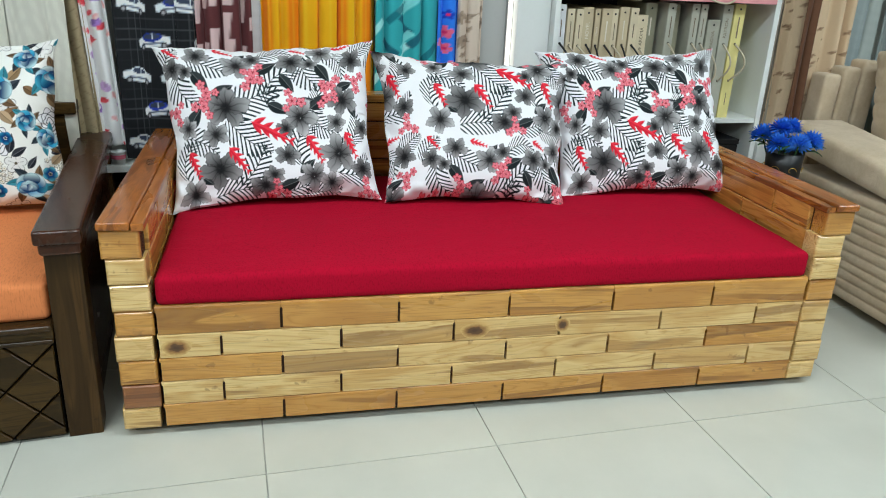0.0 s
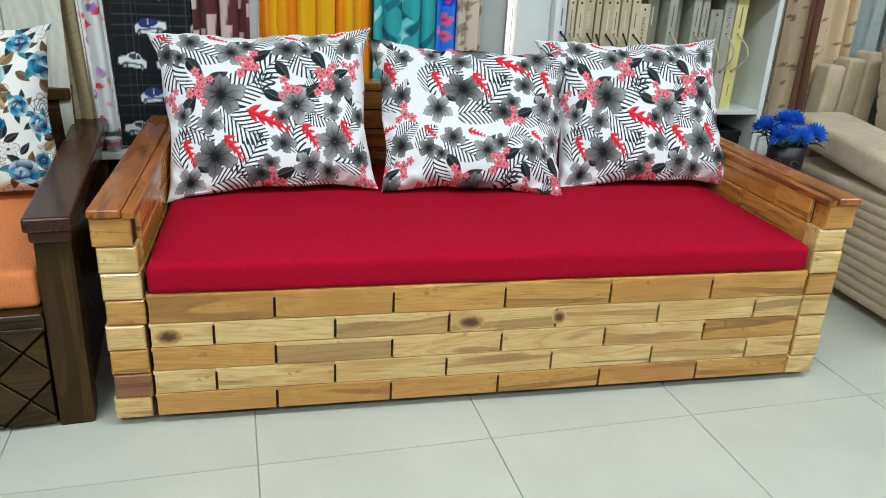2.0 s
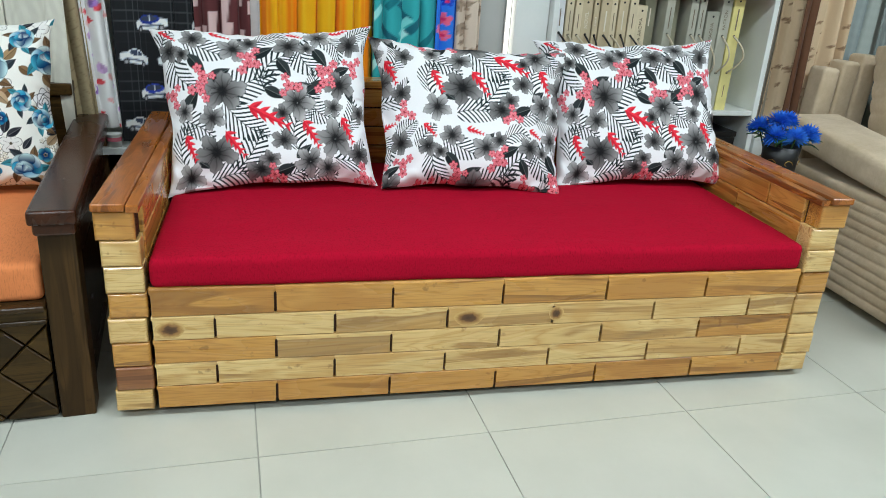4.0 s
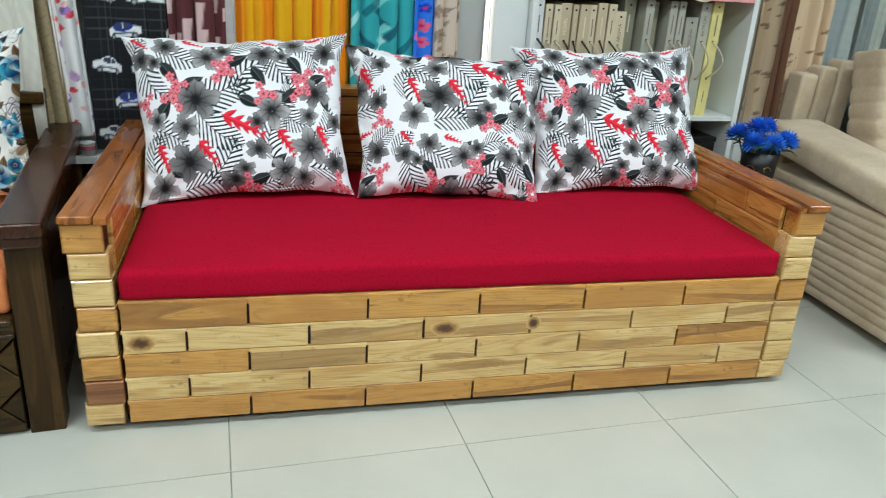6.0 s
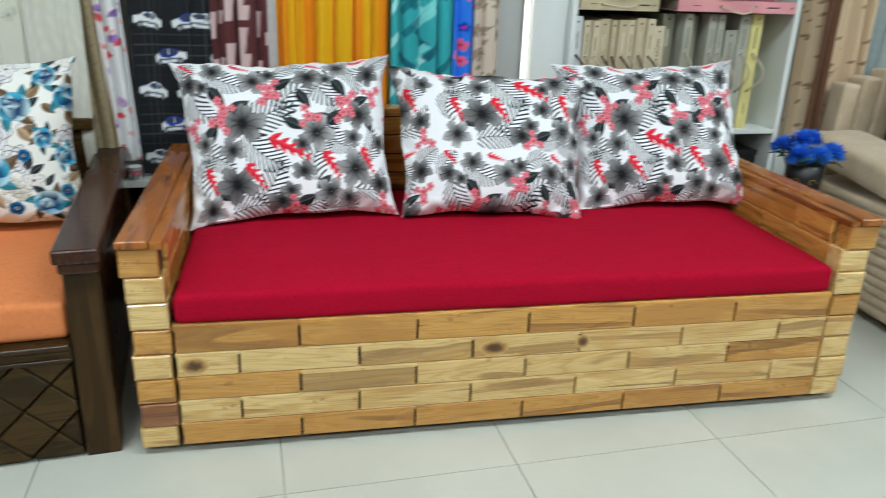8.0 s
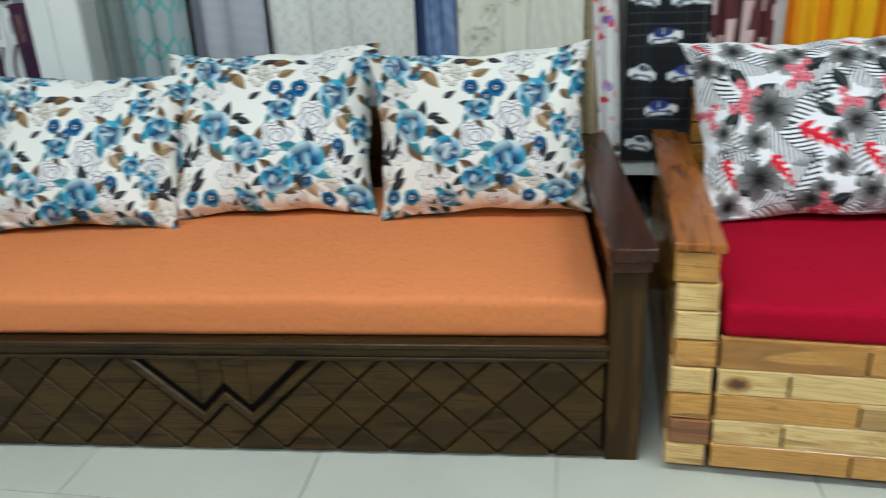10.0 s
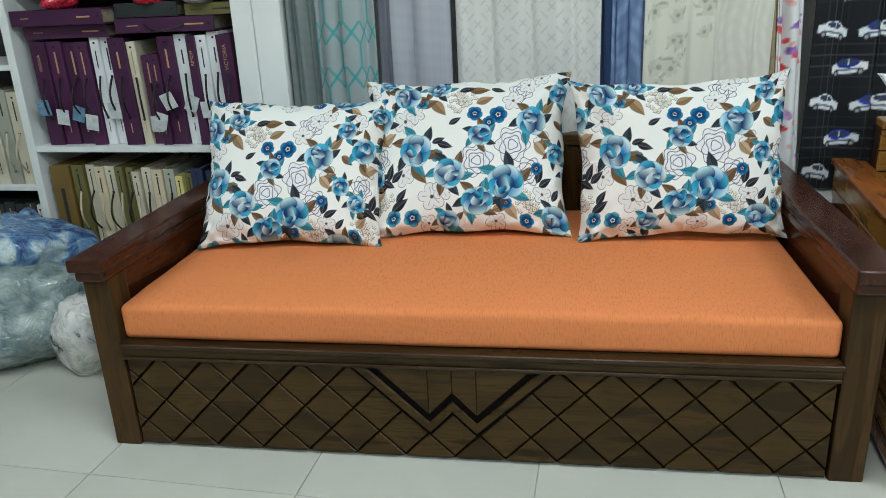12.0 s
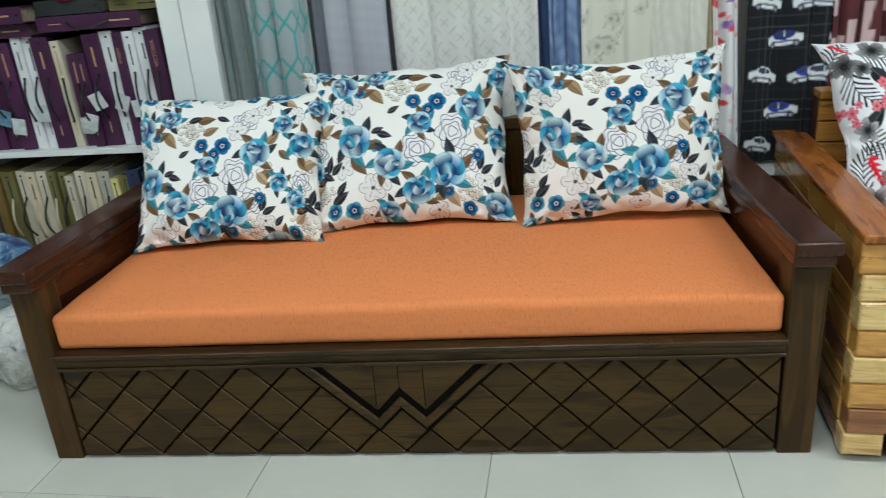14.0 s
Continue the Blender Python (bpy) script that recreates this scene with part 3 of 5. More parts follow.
MID, STEP, TOPZ = 0.912, 0.1355, 0.286
half = STEP / 2
for row in range(-1, 5):
    for col in range(-9, 9):
        cx = MID + half + STEP * col + (half if row % 2 else 0)
        cz = TOPZ - half * row
        g = 0.0033
        poly = clip_rect([(cx, cz + half - g), (cx + half - g, cz), (cx, cz - half + g), (cx - half + g, cz)], 0.006, DW - 0.006, 0.011, TOPZ)
        if len(poly) >= 3:
            area = abs(sum(p[0] * q[1] - q[0] * p[1] for p, q in zip(poly, poly[1:] + poly[:1]))) / 2
            if area > 0.00006:
                part("diamond", plate(poly, 0.013, 0.003), WALNUT, dfront)
# zigzag moulding over the diamonds
ZIG_OUT = [(-0.272, TOPZ), (-0.062, 0.088), (0.0, 0.152), (0.062, 0.088), (0.272, TOPZ)]
ZIG_IN = [(-0.222, TOPZ), (-0.063, 0.130), (0.0, 0.196), (0.063, 0.130), (0.222, TOPZ)]


def zig_band(profile):
    """A mitred zigzag strip; profile holds (share of the way from the outer to the inner line, depth)."""
    bm = bmesh.new()
    rings = []
    for (xo, zo), (xi, zi) in zip(ZIG_OUT, ZIG_IN):
        rings.append([bm.verts.new((MID + xo + (xi - xo) * f, y, min(TOPZ, zo + (zi - zo) * f))) for f, y in profile])
    for a, b in zip(rings, rings[1:]):
        for k in range(len(profile) - 1):
            bm.faces.new((a[k], a[k + 1], b[k + 1], b[k]))
    bm.faces.new(rings[0])
    bm.faces.new(rings[-1][::-1])
    return bm


part("zigzag_moulding", zig_band([(0.08, 0.012), (0.08, -0.006), (0.18, -0.011), (0.70, -0.011), (0.8, -0.006), (0.8, 0.012)]), WALNUT, dfront, "raised zigzag moulding")
# raised near-black strips paint the groove shadow on both sides of the moulding
part("zigzag_groove", zig_band([(-0.2, 0.012), (-0.2, -0.0015), (0.08, -0.0015), (0.08, 0.012)]), WALNUT_DARK, dfront, "dark strip for the groove and shadow round the moulding")
part("zigzag_groove", zig_band([(0.8, 0.012), (0.8, -0.0035), (1.35, -0.0035), (1.35, 0.012)]), WALNUT_DARK, dfront, "dark strip for the groove and shadow inside the moulding")


def inner_low(q):
    """Height of the moulding's inner line at q from the middle."""
    q = abs(q)
    return 0.212 - 0.066 * q / 0.063 if q < 0.063 else 0.146 + (q - 0.063) * 0.98


for a, b in ((-0.195, -0.0645), (-0.0625, -0.001), (0.001, 0.0625), (0.0645, 0.195)):
    part("inner_panel", plate([(MID + a, TOPZ), (MID + a, min(TOPZ - 0.002, inner_low(a))), (MID + b, min(TOPZ - 0.002, inner_low(b))), (MID + b, TOPZ)], 0.016, 0.001), WALNUT, dfront, "", pose(0, -0.005, 0))
part("rail", box(0.0, DW, -0.006, 0.06, 0.288, 0.316, 0.003, 2), WALNUT, dark, "long front rail under the mattress")
part("rail_top", box(0.0, DW, -0.022, 0.06, 0.316, 0.331, 0.006, 3), WALNUT_GLOSS, dark, "polished rounded edge along the rail")
part("rail_bead", box(0.0, DW, -0.012, 0.02, 0.279, 0.29, 0.0045, 3), WALNUT_GLOSS, dark)
for lo, hi in ((-0.078, -0.002), (1.852, 1.934)):
    part("post", box(lo, hi, 0.0, 0.085, 0.0, 0.52, 0.004), WALNUT_UP, dark)
    part("arm_board", box(lo + 0.012, hi - 0.012, 0.085, 1.04, 0.02, 0.54, 0.003), WALNUT_DEEP, dark)
    part("arm_moulding", box(lo - 0.006, hi + 0.006, -0.022, 1.04, 0.51, 0.545, 0.012, 4), WALNUT_DEEP, dark)
    part("arm_cap", box(lo - 0.012, hi + 0.012, -0.04, 1.05, 0.543, 0.579, 0.009, 4), WALNUT_DEEP, dark, "polished armrest top with moulded edge")
    part("back_post", box(lo, hi, 0.99, 1.06, 0.0, 0.54, 0.004), WALNUT_UP, dark)
part("backrest", box(0.0, DW, 0.95, 1.0, 0.33, 0.66, 0.004), WALNUT, dark)
part("back_rail", box(0.0, DW, 0.93, 1.02, 0.66, 0.70, 0.008, 3), WALNUT, dark)
for k in range(8):
    part("back_slat", box(0.05 + k * 0.23, 0.09 + k * 0.23, 0.938, 0.952, 0.34, 0.66, 0.004), WALNUT_UP, dark)
mattress("mattress", DW - 0.006, 0.9, 0.1, ORANGE_CLOTH, "orange slubbed cloth mattress lying on the dark sofa bed", DARK_AT @ pose(0.003, 0.012, 0.331))


# ---- pillows ----
PW, PH = 0.69, 0.54


def pillow_mesh(name, paint, seed, nx=400, ny=310, thick=0.17, pinch=0.09, taper=0.05):
    """A filled pillow with drawn-out corners; the front carries the print."""
    def shape(u, v, front):
        a, b = 2 * u - 1, 2 * v - 1
        x = a * PW / 2 * (1 - (pinch + 0.014 * np.sin(7 * b + seed)) * (1 - np.abs(b) ** 3) * np.abs(a) ** 2)
        x = x * (1 - taper * (1 - b) / 2)
        z = b * PH / 2 * (1 - (0.11 + 0.016 * np.sin(8 * a + seed)) * (1 - np.abs(a) ** 2.6) * np.abs(b) ** 2)
        puff = np.clip((1 - a ** 4) * (1 - b ** 4), 0, 1) ** 0.55
        ripple = np.zeros_like(u)
        rng = np.random.default_rng(seed)
        for _ in range(16):
            kx, kz, ph = rng.uniform(-20, 20), rng.uniform(-16, 16), rng.uniform(0, 6.28)
            ripple += rng.uniform(0.001, 0.0034) * np.sin(kx * x + kz * z + ph)
        edge = np.clip(1 - np.minimum(1 - np.abs(a), 1 - np.abs(b)) * 5, 0, 1)
        crease = 0.0075 * edge * np.sin(75 * (x * np.sign(b) + z * np.sign(a)) + 3 * a * b) * (puff > 0.02)
        corner = np.hypot(1 - np.abs(a), (1 - np.abs(b)) * 0.8)
        ray = np.arctan2(1 - np.abs(a), (1 - np.abs(b)) * 0.8 + 1e-6)
        crease = crease + 0.006 * np.exp(-((corner - 0.35) / 0.2) ** 2) * np.sin(9 * ray + 2 * np.sign(a) + np.sign(b) + seed)
        y = thick / 2 * puff + (ripple + crease) * np.clip(puff * 2.5, 0, 1)
        wave = 0.004 * np.sin(22 * x + seed) * (np.abs(b) > 0.98) + 0.004 * np.sin(25 * z) * (np.abs(a) > 0.98)
        return x, (-y if front else y) + wave, z + PH / 2
    mesh, u, v = grid_mesh(name, nx, ny, lambda u, v: shape(u, v, True))
    pr = paint((u - 0.5) * PW, v * PH)
    colour_mesh(mesh, pr.c)
    mesh.materials.append(PRINT_CLOTH)
    rear, u2, v2 = grid_mesh("pillow_back", 40, 30, lambda u, v: shape(u, v, False))
    rear.flip_normals()
    pr2 = paint((u2 - 0.5) * PW, v2 * PH)
    colour_mesh(rear, pr2.c)
    rear.materials.append(PRINT_CLOTH)
    return mesh, rear


PRINT_CLOTH = printed("printed_cotton")
# print motifs in centimetres from the middle of the foot of the cloth: across, up, size, turn
HIB = [(-31, 44, 4.0), (-26.5, 42, 3.0), (-22, 48, 4.7), (-10, 44, 5.3), (-5, 47, 3.2), (7, 45, 5.0), (12.7, 44, 3.0), (16.5, 49, 4.7), (27.5, 45.5, 4.7), (-14.3, 29.7, 8.0), (-18.5, 21.6, 4.7), (8.5, 26, 6.3), (3.7, 22.6, 3.2), (23.3, 31, 6.3), (20.7, 23.7, 3.7), (-28, 24.3, 3.7), (-18, 10.8, 7.5), (3.7, 14, 4.4), (20.7, 13.5, 7.2), (-27, 3.8, 5.3), (-4.2, 3.8, 5.3), (-1, 7.6, 3.7), (11.7, 6.5, 5.3), (17.5, 3.8, 4.2), (29, 8.5, 4.2), (31, 22, 3.6)]
PINK = [(-20, 34.5), (-21.2, 30.3), (-5.8, 39), (-4.8, 41.6), (6.4, 31.3), (19.6, 36), (18, 32), (-31.3, 29.7), (0, 2.2), (28.6, 38), (30, 2)]
SPRIG = [(-0.5, 21.6, 12.5, -0.5), (-11.7, 13, 9.0, -1.0), (-26.5, 13, 8.0, -1.2), (12.7, 15.6, 9.0, -1.1), (25.4, 16.2, 8.0, -1.2), (-30, 49.7, 5.5, -0.8), (-13.8, 49.7, 5.5, -0.3), (9, 50.2, 5.0, -0.5), (23.3, 51.8, 5.5, 0.2)]
FERN = [(-28.6, 35.6, 12, -1.1), (-19, 43.7, 12, -0.5), (-6.4, 32.4, 15, 0.5), (1, 39, 13, 0.8), (11.7, 39, 12, -1.0), (-8.5, 19.4, 14, -0.7), (-23.3, 19.4, 11, -0.5), (7.4, 18.4, 12, 1.2), (16, 22, 10, -0.6), (-6.4, 10.3, 13, 1.0), (-12.7, 3.2, 12, 0.0), (22.3, 44.8, 10, -0.9), (27.5, 7, 11, 0.5), (6.4, 2.7, 10, 0.3), (29.7, 50, 9, 0.7), (-30, 15.6, 10, 1.2), (28.6, 21, 10, 1.2), (15, 1, 10, 0.0), (-32, 48, 9, 0.9), (1.5, 50, 9, 0.2), (14, 30, 9, 1.0)]
DARK = [(-21.7, 38.3, 6.5, -0.9), (-14.8, 35, 6.0, 0.5), (-1, 43.2, 6.0, 0.5), (5.3, 37.2, 5.5, -1.0), (17, 40.5, 6.0, -1.0), (15.4, 30.8, 6.0, 0.6), (2, 29, 5.5, -0.5), (-25, 27, 6.5, 0.8), (10.6, 30.8, 5.0, 0.2), (24.4, 36, 5.0, 0.4), (4.2, 4.3, 5.5, 0.4), (-9, 47, 5.0, 0.9), (-23, 8, 5.0, -0.6), (27, 28, 5.0, -1.2), (10, 10, 5.0, 0.7)]
ROSE = [(-29.7, 37.8, 4.6), (-16.2, 27, 5.5), (-5, 18.9, 4.9), (22.4, 35, 4.9), (13.4, 15.7, 6.0), (5, 31, 3.6), (-19, 46, 4.6), (-8.4, 49, 3.9), (4, 9.7, 4.9), (-5.6, 3.2, 3.6), (-25.8, 51.8, 2.9), (32, 45, 3.5), (29.7, 4.3, 4.5), (-32, 19.4, 3.4), (31, 25, 3.2)]
SMALL = [(11, 37.6, 3.0), (-17.4, 4.3, 3.0), (3.4, 38.3, 2.5), (-24, 4.9, 2.7), (13.4, 8.6, 2.1), (-9, 24.8, 2.1), (8, 35, 2.2), (-14, 43, 2.2), (20, 3, 2.4), (-33, 8, 2.4), (24, 20, 2.0)]
LINE = [(15.7, 27.5, 5.6), (4, 22.7, 5.2), (18.5, 46, 4.2), (-30, 24.8, 3.9), (21.3, 19, 4.5)]
INKED = [(-20, 36.7, 3.6), (-16.5, 39, 2.8), (-10.6, 11.3, 3.9), (-7, 13.5, 3.0), (-33, 48, 3.2), (-20.7, 19, 3.3), (16, 42.5, 3.0), (21, 48.5, 2.8), (26, 29, 2.6), (-27.5, 31, 2.4), (26, 12, 2.8), (-12, 2, 2.6), (10, 2.2, 2.8), (25, 51, 2.4)]
BROWN = [(-8.4, 41, 5.6, -0.9), (-11.8, 42.7, 5.0, 0.3), (-26.3, 31.3, 5.0, 0.5), (-28.6, 30.8, 4.5, -0.7), (-15, 19, 6.2, -0.9), (15, 6, 5.6, -1.0), (11.8, 7, 4.5, 0.3), (26.3, 27.5, 5.0, 0.6), (25.2, 26, 4.5, -0.8), (6.7, 43.2, 4.5, 0.4), (5, 47.5, 5.0, 0.1), (-35, 53, 4.5, -0.5), (28.6, 40, 4.5, 0.8), (-23, 43.2, 4.0, 0.6), (1.7, 5.4, 4.0, -0.7), (-33, 6.5, 4.0, -1.0), (33, 34, 4.0, -0.6), (-30, 13, 4.0, 0.7)]
NAVY = [(-25.8, 20.5, 5.0, 1.2), (-29, 15.7, 4.5, 0.4), (-23, 19, 4.7, 0.7), (-26.5, 16.5, 4.5, -0.5), (1.1, 48, 4.5, 0.3), (-6.2, 28, 4.3, -0.3), (-8.4, 29.7, 3.6, 0.3), (-21.8, 9.2, 5.6, 0.6), (-21.3, 12.4, 4.5, 0.9), (25.2, 18.4, 5.0, 1.3), (27.5, 15.7, 4.5, 0.5), (5, 7, 4.5, 0.2), (11, 47.5, 4.0, -0.4), (31, 12, 4.0, 0.9), (-3, 36, 3.6, 0.5), (33, 50, 4.0, 0.6)]
HYDRANGEA = [(-0.6, 43.7, 4.5), (-28.6, 10.8, 4.5), (21.3, 9.2, 5.0)]


def repeat(p, motif, slide):
    """Places of a motif on the cloth after it slid, once more wherever it runs over an edge."""
    x = ((motif[0] / 100 + slide[0] + PW / 2) % PW) - PW / 2
    y = (motif[1] / 100 + slide[1]) % PH
    for ox in (-PW, 0, PW):
        for oy in (-PH, 0, PH):
            if abs(x + ox) < PW / 2 + 0.07 and -0.07 < y + oy < PH + 0.07:
                yield x + ox, y + oy


def paint_hibiscus(slide):
    def paint(x, y):
        p = Print(x, y, (0.88, 0.89, 0.92))
        for k, f in enumerate(FERN):
            for at in repeat(p, f, slide):
                p.near(*at, f[2] * 0.009, Print.fern, f[2] * 0.0125, f[3], (0.014, 0.028, 0.03), 0.3, 8 + k % 3, 1.1 - 0.73 * (k % 4))
        for f in DARK:
            for at in repeat(p, f, slide):
                p.near(*at, f[2] * 0.009, Print.leaf, f[2] * 0.0135, f[3], (0.012, 0.018, 0.02), 0.24, (0.2, 0.22, 0.22))
        for k, f in enumerate(HIB):
            for at in repeat(p, f, slide):
                p.near(*at, f[2] * 0.013, Print.hibiscus, f[2] * 0.0096, k * 1.7, 0.6 + 0.16 * (k % 4))
        for f in SPRIG:
            for at in repeat(p, f, slide):
                p.near(*at, f[2] * 0.01, Print.red_sprig, f[2] * 0.0098, f[3], (0.66, 0.015, 0.035))
        for n, f in enumerate(PINK):
            for at in repeat(p, f, slide):
                for k in range(4):
                    a = k * 2.1 + n
                    dx, dy = (0.030 * math.cos(a), 0.030 * math.sin(a)) if k else (0.0, 0.0)
                    p.near(at[0] + dx, at[1] + dy, 0.03, Print.pink, 0.019 - 0.002 * k, a * 2)
        return p
    return paint


def paint_roses(slide):
    def paint(x, y):
        p = Print(x, y, (0.87, 0.865, 0.82))
        rng = random.Random(9)
        for f in HYDRANGEA:
            for at in repeat(p, f, slide):
                p.near(*at, f[2] * 0.02, Print.hydrangea, f[2] * 0.01, random.Random(3))
        for k, f in enumerate(LINE):
            for at in repeat(p, f, slide):
                p.near(*at, f[2] * 0.014, Print.line_rose, f[2] * 0.0112, k * 1.3, (0.025, 0.025, 0.04), (0.82, 0.82, 0.84))
        for k, f in enumerate(INKED):
            for at in repeat(p, f, slide):
                p.near(*at, f[2] * 0.014, Print.inked, f[2] * 0.0122, k * 0.9)
        for k, f in enumerate(BROWN):
            for at in repeat(p, f, slide):
                tone = [(0.25, 0.16, 0.08), (0.16, 0.09, 0.04), (0.36, 0.25, 0.15)][k % 3]
                p.near(*at, f[2] * 0.009, Print.leaf, f[2] * 0.0135, f[3], tone, 0.25, (0.04, 0.02, 0.012))
        for f in NAVY:
            for at in repeat(p, f, slide):
                p.near(*at, f[2] * 0.009, Print.leaf, f[2] * 0.0125, f[3], (0.014, 0.015, 0.022), 0.22, (0.2, 0.2, 0.22))
        for k, f in enumerate(SMALL):
            for at in repeat(p, f, slide):
                p.near(*at, f[2] * 0.013, Print.small_blue, f[2] * 0.0105, k * 1.1, (0.015, 0.27, 0.48) if k % 2 == 0 else (0.12, 0.50, 0.58))
        for k, f in enumerate(ROSE):
            r, q = f[2] * 0.0102, k * 2.3
            for at in repeat(p, f, slide):
                for j in range(6):
                    a = q + j * 1.1 + 0.4
                    tone = [(0.03, 0.20, 0.26), (0.13, 0.075, 0.035), (0.02, 0.03, 0.04)][(j + k) % 3]
                    p.near(at[0] + r * 1.12 * math.cos(a), at[1] + r * 1.12 * math.sin(a), r, Print.leaf, r * 1.15, a + 0.4, tone, 0.24, (0.01, 0.015, 0.02))
                p.near(*at, r * 1.4, Print.rose, r, q, random.Random(k))
        return p
    return paint


def add_pillows(meshes, spots, label, base, group):
    for x, y, z, lean, roll, yaw, sx, sz in spots:
        th = thing("pillow", label, "pillow", base @ pose(x, y, z, -lean, roll, yaw), group)
        for mesh, name in zip(meshes, ("front_cover", "back_cover")):
            ob = link_mesh(name, mesh, None, th)
            ob.scale = (sx, 1, sz)


HIBISCUS_LABEL = "white pillow printed with grey hibiscus, ferns and red sprigs"
side_pillow = pillow_mesh("pillow_front", paint_hibiscus((0.0, 0.0)), 3, pinch=0.10, taper=0.09)
add_pillows(side_pillow, [(0.315, 0.515, 0.457, 32, -2.5, 2, 1.02, 1.02), (1.568, 0.545, 0.457, 32, -2, -2, 1.0, 1.03)], HIBISCUS_LABEL, RED_AT, "pillows on the teak sofa bed")
add_pillows(pillow_mesh("pillow_front", paint_hibiscus((0.13, 0.23)), 5, pinch=0.09, taper=0.14),
            [(0.94, 0.485, 0.457, 33, 2, -3, 1.01, 0.97)], HIBISCUS_LABEL, RED_AT, "pillows on the teak sofa bed")
for seed, slide, spot in ((8, (-0.11, -0.06), (0.335, 0.447, 0.441, 34, 1, 4, 0.91, 0.96)),
                          (11, (0.0, 0.0), (0.89, 0.555, 0.441, 31, -1, 2, 1.0, 1.03)),
                          (14, (-0.06, 0.03), (1.545, 0.55, 0.441, 15, -1, 4, 0.95, 0.93))):
    add_pillows(pillow_mesh("pillow_front", paint_roses(slide), seed, taper=0.04), [spot],
                "cream pillow printed with blue roses and brown leaves", DARK_AT, "pillows on the dark sofa bed")


# ---- curtains on display ----
def curtain(x0, x1, y, z0, label, paint, folds=4, depth=0.03, seed=0, shift=0.0, z1=2.2, lean=0.0):
    """A hanging curtain in soft folds. paint(across, up) returns a Print, in metres of flat cloth."""
    rng = np.random.default_rng(seed)
    ph, wob = rng.uniform(0, 6.28, 3), rng.uniform(0.6, 1.4, 3)
    flat = (x1 - x0) * 1.35

    def place(u, v):
        z = np.where(v < 0.85, z0 + (1.28 - z0) * v / 0.85, 1.28 + (z1 - 1.28) * (v - 0.85) / 0.15)
        a = 2 * np.pi * folds * (u + 0.02 * np.sin(3 * z + ph[0]))
        ripple = np.sin(a + ph[1]) + 0.35 * np.sin(2.3 * a * wob[0] + ph[2] + 0.8 * z)
        yy = y + depth * 0.6 * ripple + 0.006 * np.sin(5 * z + 9 * u)
        xx = x0 + (x1 - x0) * u + 0.012 * np.cos(a + ph[1]) * (u * (1 - u) * 4) + lean * (z - 0.5)
        return xx, yy, z
    nx = max(24, int((x1 - x0) / 0.0035))
    nz = int((1.28 - z0) / 0.0042)
    mesh, u, v = grid_mesh("curtain", nx, nz, place)
    z = np.where(v < 0.85, (1.28 - z0) * v / 0.85, 1.28 - z0 + (z1 - 1.28) * (v - 0.85) / 0.15)
    colour_mesh(mesh, np.clip(paint((u + shift) * flat, z + z0).c * 1.45, 0, 0.9))
    ob = link_mesh("curtain", mesh, CURTAIN_CLOTH)
    ob.modifiers.new("cloth", "SOLIDIFY").thickness = 0.002
    return tagged(ob, label, "curtain", "curtains on display")


CURTAIN_CLOTH = printed("curtain_cloth", 0.6, 0.1, 420.0)


def plain(color, vary=0.08, seed=1):
    def paint(x, y):
        p = Print(x, y, color)
        n = np.sin(x * 310 + seed) * np.sin(x * 97 + 2 * seed) * 0.5 + 0.5 * np.sin(y * 150 + x * 20)
        p.c = p.c * (1 + vary * n[:, None] * 0.6)
        return p
    return paint


def figured(color, ink, kind, size=0.06):
    """Woven figures: diagonals, leaves, lattice or flowers, over a plain ground."""
    def paint(x, y):
        p = Print(x, y, color)
        if kind == "diagonal":
            a, b = (x + y) / size, (x - y) / size
            p.lay(p.edge(np.abs((a % 1) - 0.5) - 0.06, 0.05) * (np.floor(b) % 2 == 0), ink, 0.8)
            p.lay(p.edge(np.abs((b % 1) - 0.5) - 0.06, 0.05) * (np.floor(a) % 2 == 1), ink, 0.8)
        elif kind == "lattice":
            row = np.floor(y / (size * 1.5))
            xx = (x / size + 0.5 * (row % 2)) % 1 - 0.5
            yy = (y / (size * 1.5)) % 1
            w = np.where(yy < 0.5, 0.5 * np.ones_like(yy), 0.5 - np.abs(yy - 0.75) * 0 - (yy - 0.5) * 1.0)
            p.lay(p.edge(np.abs(np.abs(xx) - w) - 0.045, 0.02), ink)
            p.lay(p.edge(np.abs(np.abs(xx) - (yy - 0.5)) - 0.045, 0.02) * (yy > 0.5), ink)
        elif kind == "flower":
            rng = random.Random(7)
            for _ in range(int(14 + 1.6 / size)):
                cx, cy = rng.uniform(x.min(), x.max()), rng.uniform(0.4, 1.3)
                q, s = rng.uniform(0, 6), size * rng.uniform(0.5, 1.1)
                p.leaf(cx + s * 0.5, cy + s * 0.4, s, q, tuple(c * 0.7 for c in ink), 0.25)
                p.leaf(cx - s * 0.5, cy - s * 0.3, s, q + 1.2, tuple(c * 0.8 for c in ink), 0.2)
                p.blossom(cx, cy, s * 0.6, q, ink, tuple(c * 0.6 for c in ink))
        elif kind == "slip":
            p.lay(p.edge(np.sin(x / size * 9 + 2 * np.sin(y / size)) - 0.1, 0.5), ink, 0.6)
            p.lay(p.edge(np.sin(y / size * 6 + 3 * np.sin(x / size * 3)) + 0.2, 0.4), ink, 0.35)
        return p
    return paint


